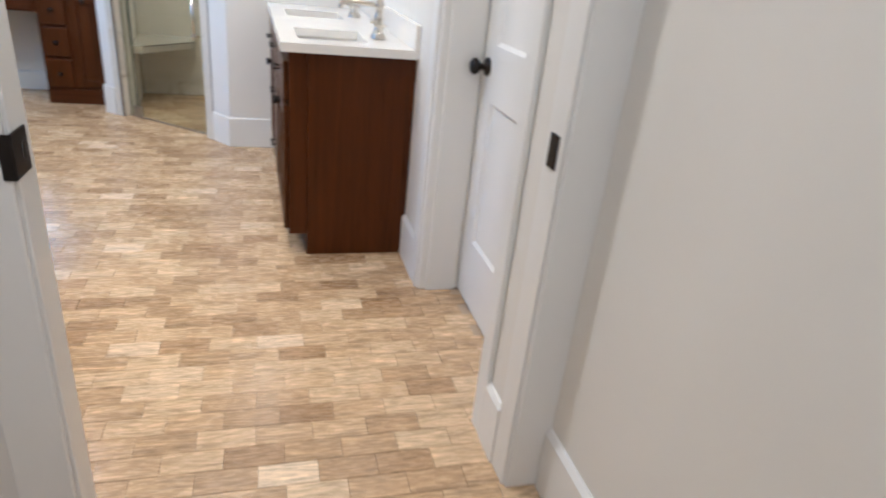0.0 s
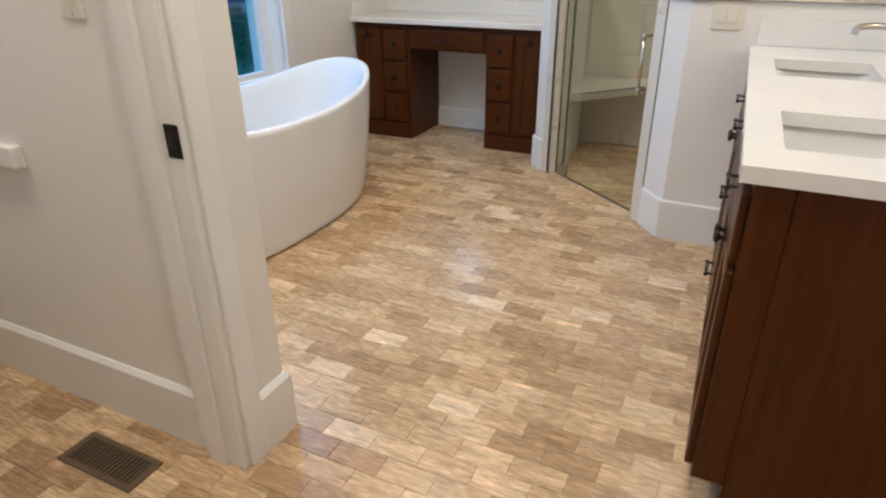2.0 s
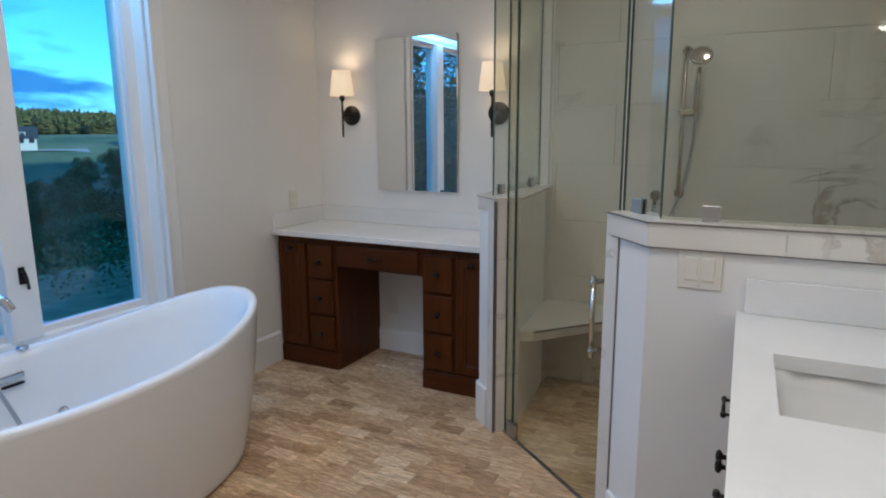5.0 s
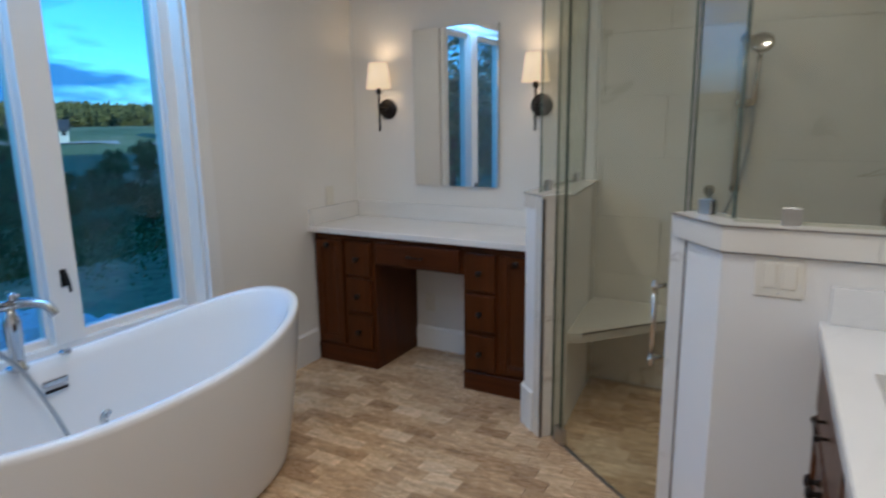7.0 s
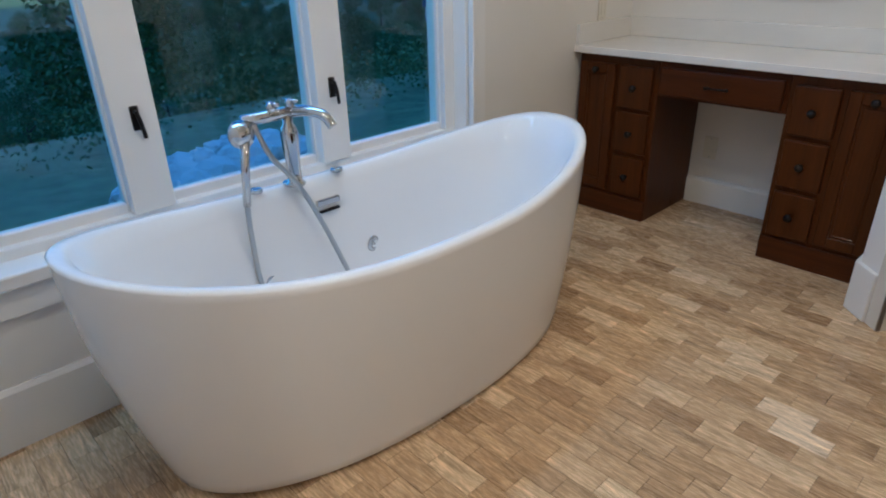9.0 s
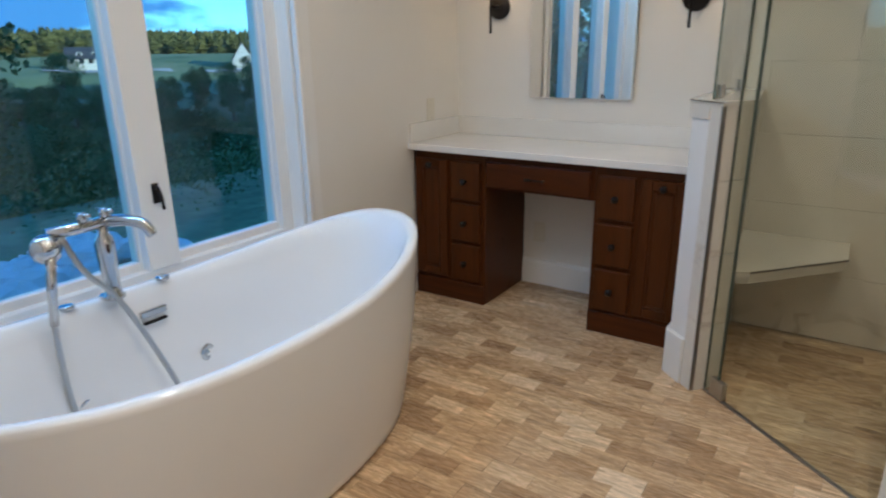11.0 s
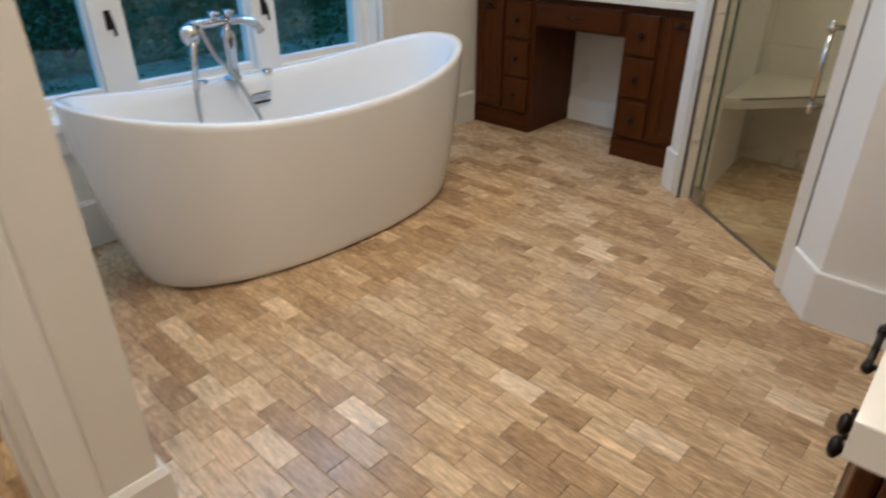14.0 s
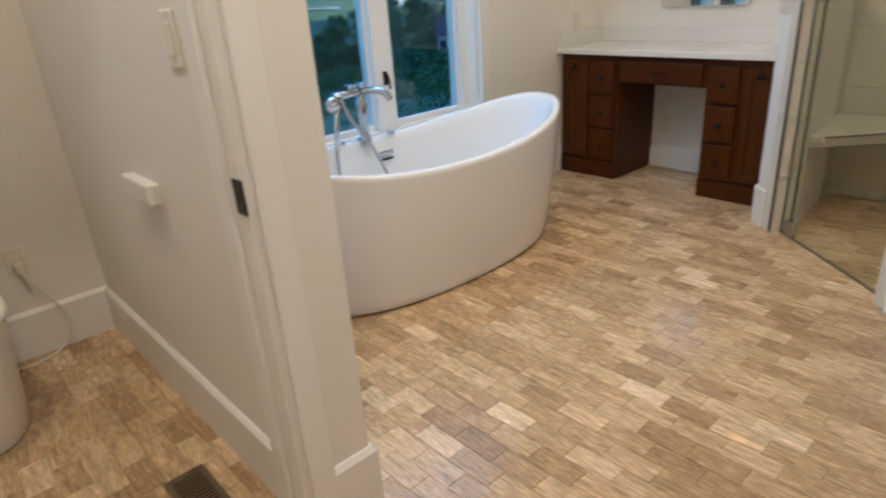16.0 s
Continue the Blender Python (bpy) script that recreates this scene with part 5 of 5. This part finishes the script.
def tree(height, spread, label):
    t = thing("tree", (0, 0, 0), label, "tree", "trees in the valley")
    bm = tube([(0, 0, -0.5), (0.1, 0.05, height * 0.3), (0.0, 0.2, height * 0.62)], height * 0.022, 8, None, 0.4)
    for k in range(5):
        a = k * 1.26 + rnd.random()
        z = height * (0.28 + 0.07 * k)
        tube([(0.05, 0.1, z), (math.cos(a) * spread * 0.5, math.sin(a) * spread * 0.5, z + height * 0.16)], height * 0.009, 6, bm, 0.4)
    part("trunk", bm, BARK, t)
    clumps = []
    for k in range(20):
        a, q = rnd.random() * 6.28, rnd.random()
        z = height * (0.25 + 0.72 * q)
        rr = spread * (0.95 - 0.75 * abs(q - 0.35) ** 1.2) * rnd.uniform(0.3, 0.95)
        clumps.append(((math.cos(a) * rr, math.sin(a) * rr, z), spread * rnd.uniform(0.28, 0.45), 330, spread * 0.028))
    me = leaf_mesh("crown", clumps, LEAF)
    c = new("crown", me)
    c.parent = t
    return t


kinds = [tree(8.5, 3.4, "broad-leaved tree with dense dark green crown"), tree(7.0, 3.0, "broad-leaved tree with dense dark green crown"), tree(10.0, 3.8, "tall broad-leaved tree with dark green crown")]
spots = []
for _ in range(4000):
    x = -rnd.uniform(27, 96)
    y = -x * rnd.uniform(0.2, 1.55) + rnd.uniform(-6, 10)
    if any((x - a) ** 2 + (y - b) ** 2 < 7 for a, b in spots):
        continue
    spots.append((x, y))
    if len(spots) >= 270:
        break
for k, (x, y) in enumerate(spots):
    s = rnd.uniform(0.85, 1.1) * (0.40 - 0.0058 * x)
    m = Matrix.Translation((x, y, terrain(x, y) - 0.3)) @ Matrix.Rotation(rnd.random() * 6.28, 4, "Z") @ Matrix.Scale(s, 4)
    if k < 3:
        kinds[k].matrix_world = m
    else:
        c = copy_thing(kinds[k % 3], m)
for k in range(26):
    x, y = -rnd.uniform(9, 30), -rnd.uniform(4, 34)
    copy_thing(kinds[k % 3], Matrix.Translation((x, y, terrain(x, y) - 0.3)) @ Matrix.Rotation(rnd.random() * 6.28, 4, "Z") @ Matrix.Scale(rnd.uniform(0.7, 1.05), 4))
# one tall tree near the house
c = copy_thing(kinds[2], Matrix.Translation((-20.5, 8.4, terrain(-20.5, 8.4) - 0.3)) @ Matrix.Scale(1.0, 4))
clumps = []
for _ in range(760):
    x = -rnd.uniform(10, 42)
    y = rnd.uniform(2, 14) + -x * rnd.uniform(0.15, 1.5)
    clumps.append(((x, y, terrain(x, y) + rnd.uniform(0.0, 0.5)), rnd.uniform(0.4, 1.2), 190, 0.026 + 0.0013 * -x))
tagged(new("shrubs", leaf_mesh("shrubs", clumps, SHRUB)), "low green shrubs and weeds on the slope", "shrubs", "", "stuff")
# pines on the ridge, uneven cones of needle tufts
vs, fs = [], []
for _ in range(1500):
    x, y = -rnd.uniform(205, 300), rnd.uniform(-20, 420)
    z0, h, r = terrain(x, y) - 0.5, rnd.uniform(5.5, 8.0), rnd.uniform(2.0, 3.4)
    for k in range(16):
        q = (k / 16) ** 0.8
        a, a2 = rnd.random() * 6.28, rnd.uniform(0.5, 0.9)
        rr = r * (1.1 - q ** 1.8) * rnd.uniform(0.6, 1.2)
        c = Vector((x, y, z0 + h * (0.12 + 0.86 * q)))
        i = len(vs)
        vs += [tuple(c + Vector((0, 0, h * 0.10))), tuple(c + Vector((rr * math.cos(a), rr * math.sin(a), -h * 0.05))), tuple(c + Vector((rr * math.cos(a + 2.1), rr * math.sin(a + 2.1), -h * 0.04))), tuple(c + Vector((rr * math.cos(a + 4.2), rr * math.sin(a + 4.2), -h * 0.06)))]
        fs += [(i, i + 1, i + 2), (i, i + 2, i + 3), (i, i + 3, i + 1)]
me = bpy.data.meshes.new("ridge_pines")
me.from_pydata(vs, [], fs)
me.materials.append(PINE)
tagged(new("ridge_pines", me), "sunlit pine forest along the far ridge", "forest", "", "stuff")


def farm_house(where, turn, w, d, h, dormers, label, pitch=0.42):
    t = thing("house", where, label, "house", "", "", turn)
    part("wall", boxed((-w / 2, -d / 2, -1.5), (w / 2, d / 2, h)), SIDING, t)
    bm = bmesh.new()
    e, r = 0.4, d * pitch
    a = [bm.verts.new(p) for p in ((-w / 2 - e, -d / 2 - e, h - 0.1), (-w / 2 - e, 0, h + r), (-w / 2 - e, d / 2 + e, h - 0.1))]
    b = [bm.verts.new(p) for p in ((w / 2 + e, -d / 2 - e, h - 0.1), (w / 2 + e, 0, h + r), (w / 2 + e, d / 2 + e, h - 0.1))]
    bm.faces.new((a[0], b[0], b[1], a[1]))
    bm.faces.new((a[1], b[1], b[2], a[2]))
    bm.faces.new((a[0], a[2], b[2], b[0]))
    bm.faces.new(a[::-1])
    bm.faces.new(b)
    part("roof", bm, ROOF, t)
    bm = bmesh.new()
    for s in (-1, 1):
        x = s * (w / 2 + e + 0.01)
        bm.faces.new([bm.verts.new(p) for p in ((x, -d / 2, h - 0.1), (x, d / 2, h - 0.1), (x, 0, h + r - 0.5))])
    part("gable", bm, SIDING, t)
    for k in range(dormers):
        x = (k - (dormers - 1) / 2) * w / (dormers + 0.6)
        bm = boxed((x - 0.6, -d / 2 + 0.6, h + 0.2), (x + 0.6, -0.5, h + 1.35))
        part("dormer", bm, SIDING, t)
        part("dormer_window", boxed((x - 0.38, -d / 2 + 0.54, h + 0.45), (x + 0.38, -d / 2 + 0.61, h + 1.2)), DARKPANE, t)
    for k in range(6):
        x = -w / 2 + w * (k + 0.5) / 6
        part("house_window", boxed((x - 0.5, -d / 2 - 0.05, 0.9), (x + 0.5, -d / 2 + 0.05, 2.3)), DARKPANE, t)
    return t


h1 = (-151.0, 84.5)
h2 = (-135.0, 113.5)
farm_house((*h1, terrain(*h1) + 0.4), 60, 11.5, 6.0, 2.0, 3, "white farmhouse with dark roof and three dormers")
farm_house((*h2, terrain(*h2) + 0.4), -39, 10, 5.0, 1.4, 0, "white gabled house with steep dark roof", 0.85)
farm_house((-70, 72, terrain(-70, 72) + 4), 40, 9, 6, 3.0, 0, "small white house among the trees")


def driveway(cx, cy, length, width, turn, label):
    """A pale strip of gravel that follows the ground."""
    bm, rows = bmesh.new(), []
    for i in range(13):
        u = (i / 12 - 0.5) * length
        bend = 0.06 * length * math.sin(u / length * 5.0)
        row = []
        for k in range(4):
            v = (k / 3 - 0.5) * width * (1 + 0.4 * math.sin(i * 1.7)) + bend
            x = cx + u * math.cos(radians(turn)) - v * math.sin(radians(turn))
            y = cy + u * math.sin(radians(turn)) + v * math.cos(radians(turn))
            row.append(bm.verts.new((x, y, terrain(x, y) + 0.25)))
        rows.append(row)
    for a, b in zip(rows, rows[1:]):
        for k in range(3):
            bm.faces.new((a[k], a[k + 1], b[k + 1], b[k]))
    structure("driveway", bm, GRAVEL, label, "driveway", True)


driveway(-143, 83, 26, 5, 62, "pale gravel driveway in front of the farmhouse")
driveway(-128, 107, 20, 6, 75, "pale gravel yard beside the gabled house")
driveway(-139, 128, 16, 5, 70, "pale gravel track across the meadow")

# rocks below the window
for k in range(95):
    x, y = -rnd.uniform(6.2, 8.8), rnd.uniform(4.6, 7.2)
    if (x + 7.4) ** 2 / 1.7 + (y - 5.9) ** 2 / 1.6 > 1:
        continue
    bm = bmesh.new()
    bmesh.ops.create_icosphere(bm, subdivisions=2, radius=1.0)
    s = Vector((rnd.uniform(0.14, 0.32), rnd.uniform(0.14, 0.32), rnd.uniform(0.10, 0.22)))
    off = Vector((rnd.random() * 50, rnd.random() * 50, 0))
    for v in bm.verts:
        f = 1 + 0.45 * noise.noise(v.co * 1.3 + off)
        v.co = Vector((v.co.x * s.x, v.co.y * s.y, v.co.z * s.z)) * f
    ob = part("rock", bm, ROCK)
    ob.matrix_world = pose(x, y, terrain(x, y) + 0.05 + 0.30 * max(0, 1 - ((x + 7.4) ** 2 + (y - 5.9) ** 2)), rnd.uniform(-20, 20), rnd.uniform(-20, 20), rnd.uniform(0, 360))
    tagged(ob, "pale grey boulder in the rock pile outside", "rock", "rock pile")

# ---- floor tiles, last ----
TW, TH, GAP, TT = 0.152, 0.0762, 0.0009, 0.0035


def tile_mesh():
    bm = bmesh.new()
    x, y, b = TW / 2 - GAP / 2, TH / 2 - GAP / 2, 0.0012
    lo = [bm.verts.new((sx * x, sy * y, 0)) for sx, sy in ((-1, -1), (1, -1), (1, 1), (-1, 1))]
    md = [bm.verts.new((sx * x, sy * y, TT - b)) for sx, sy in ((-1, -1), (1, -1), (1, 1), (-1, 1))]
    hi = [bm.verts.new((sx * (x - b), sy * (y - b), TT)) for sx, sy in ((-1, -1), (1, -1), (1, 1), (-1, 1))]
    for a, c in ((lo, md), (md, hi)):
        for k in range(4):
            bm.faces.new((a[k], a[(k + 1) % 4], c[(k + 1) % 4], c[k]))
    bm.faces.new(hi)
    return mesh_of("floor_tile", bm, TILE)


floor = bpy.data.objects["floor"]
one = tile_mesh()
near, rest_v, rest_f = 0, [], []
rest_cells = []
j, y = 0, -0.78
while y < YN:
    x = -2.45 + (TW / 2 if j % 2 else 0.0) + rnd.uniform(-0.012, 0.012)
    while x < XE + 0.2:
        if -0.95 < x < 0.95 or y > 1.0:
            if near < 300 and -1.35 < x < 0.15 and 2.45 < y < 4.7:
                near += 1
                ob = new("tile", one)
                ob.parent = floor
                ob.location = (x, y, -0.0035)
            else:
                rest_cells.append((x, y))
        x += TW
    y += TH
    j += 1
X, Y, B = TW / 2 - GAP / 2, TH / 2 - GAP / 2, 0.0012
for x, y in rest_cells:
    i = len(rest_v)
    for hx, hy, z in ((X, Y, -0.0035), (X, Y, -B), (X - B, Y - B, 0.0)):
        rest_v += [(x - hx, y - hy, z), (x + hx, y - hy, z), (x + hx, y + hy, z), (x - hx, y + hy, z)]
    for r in (0, 4):
        for k in range(4):
            rest_f.append((i + r + k, i + r + (k + 1) % 4, i + r + 4 + (k + 1) % 4, i + r + 4 + k))
    rest_f.append((i + 8, i + 9, i + 10, i + 11))
me = bpy.data.meshes.new("floor_tiles")
me.from_pydata(rest_v, [], rest_f)
me.materials.append(TILE)
ob = tagged(new("floor_tiles", me), "", "", "", "stuff")
ob.parent = floor
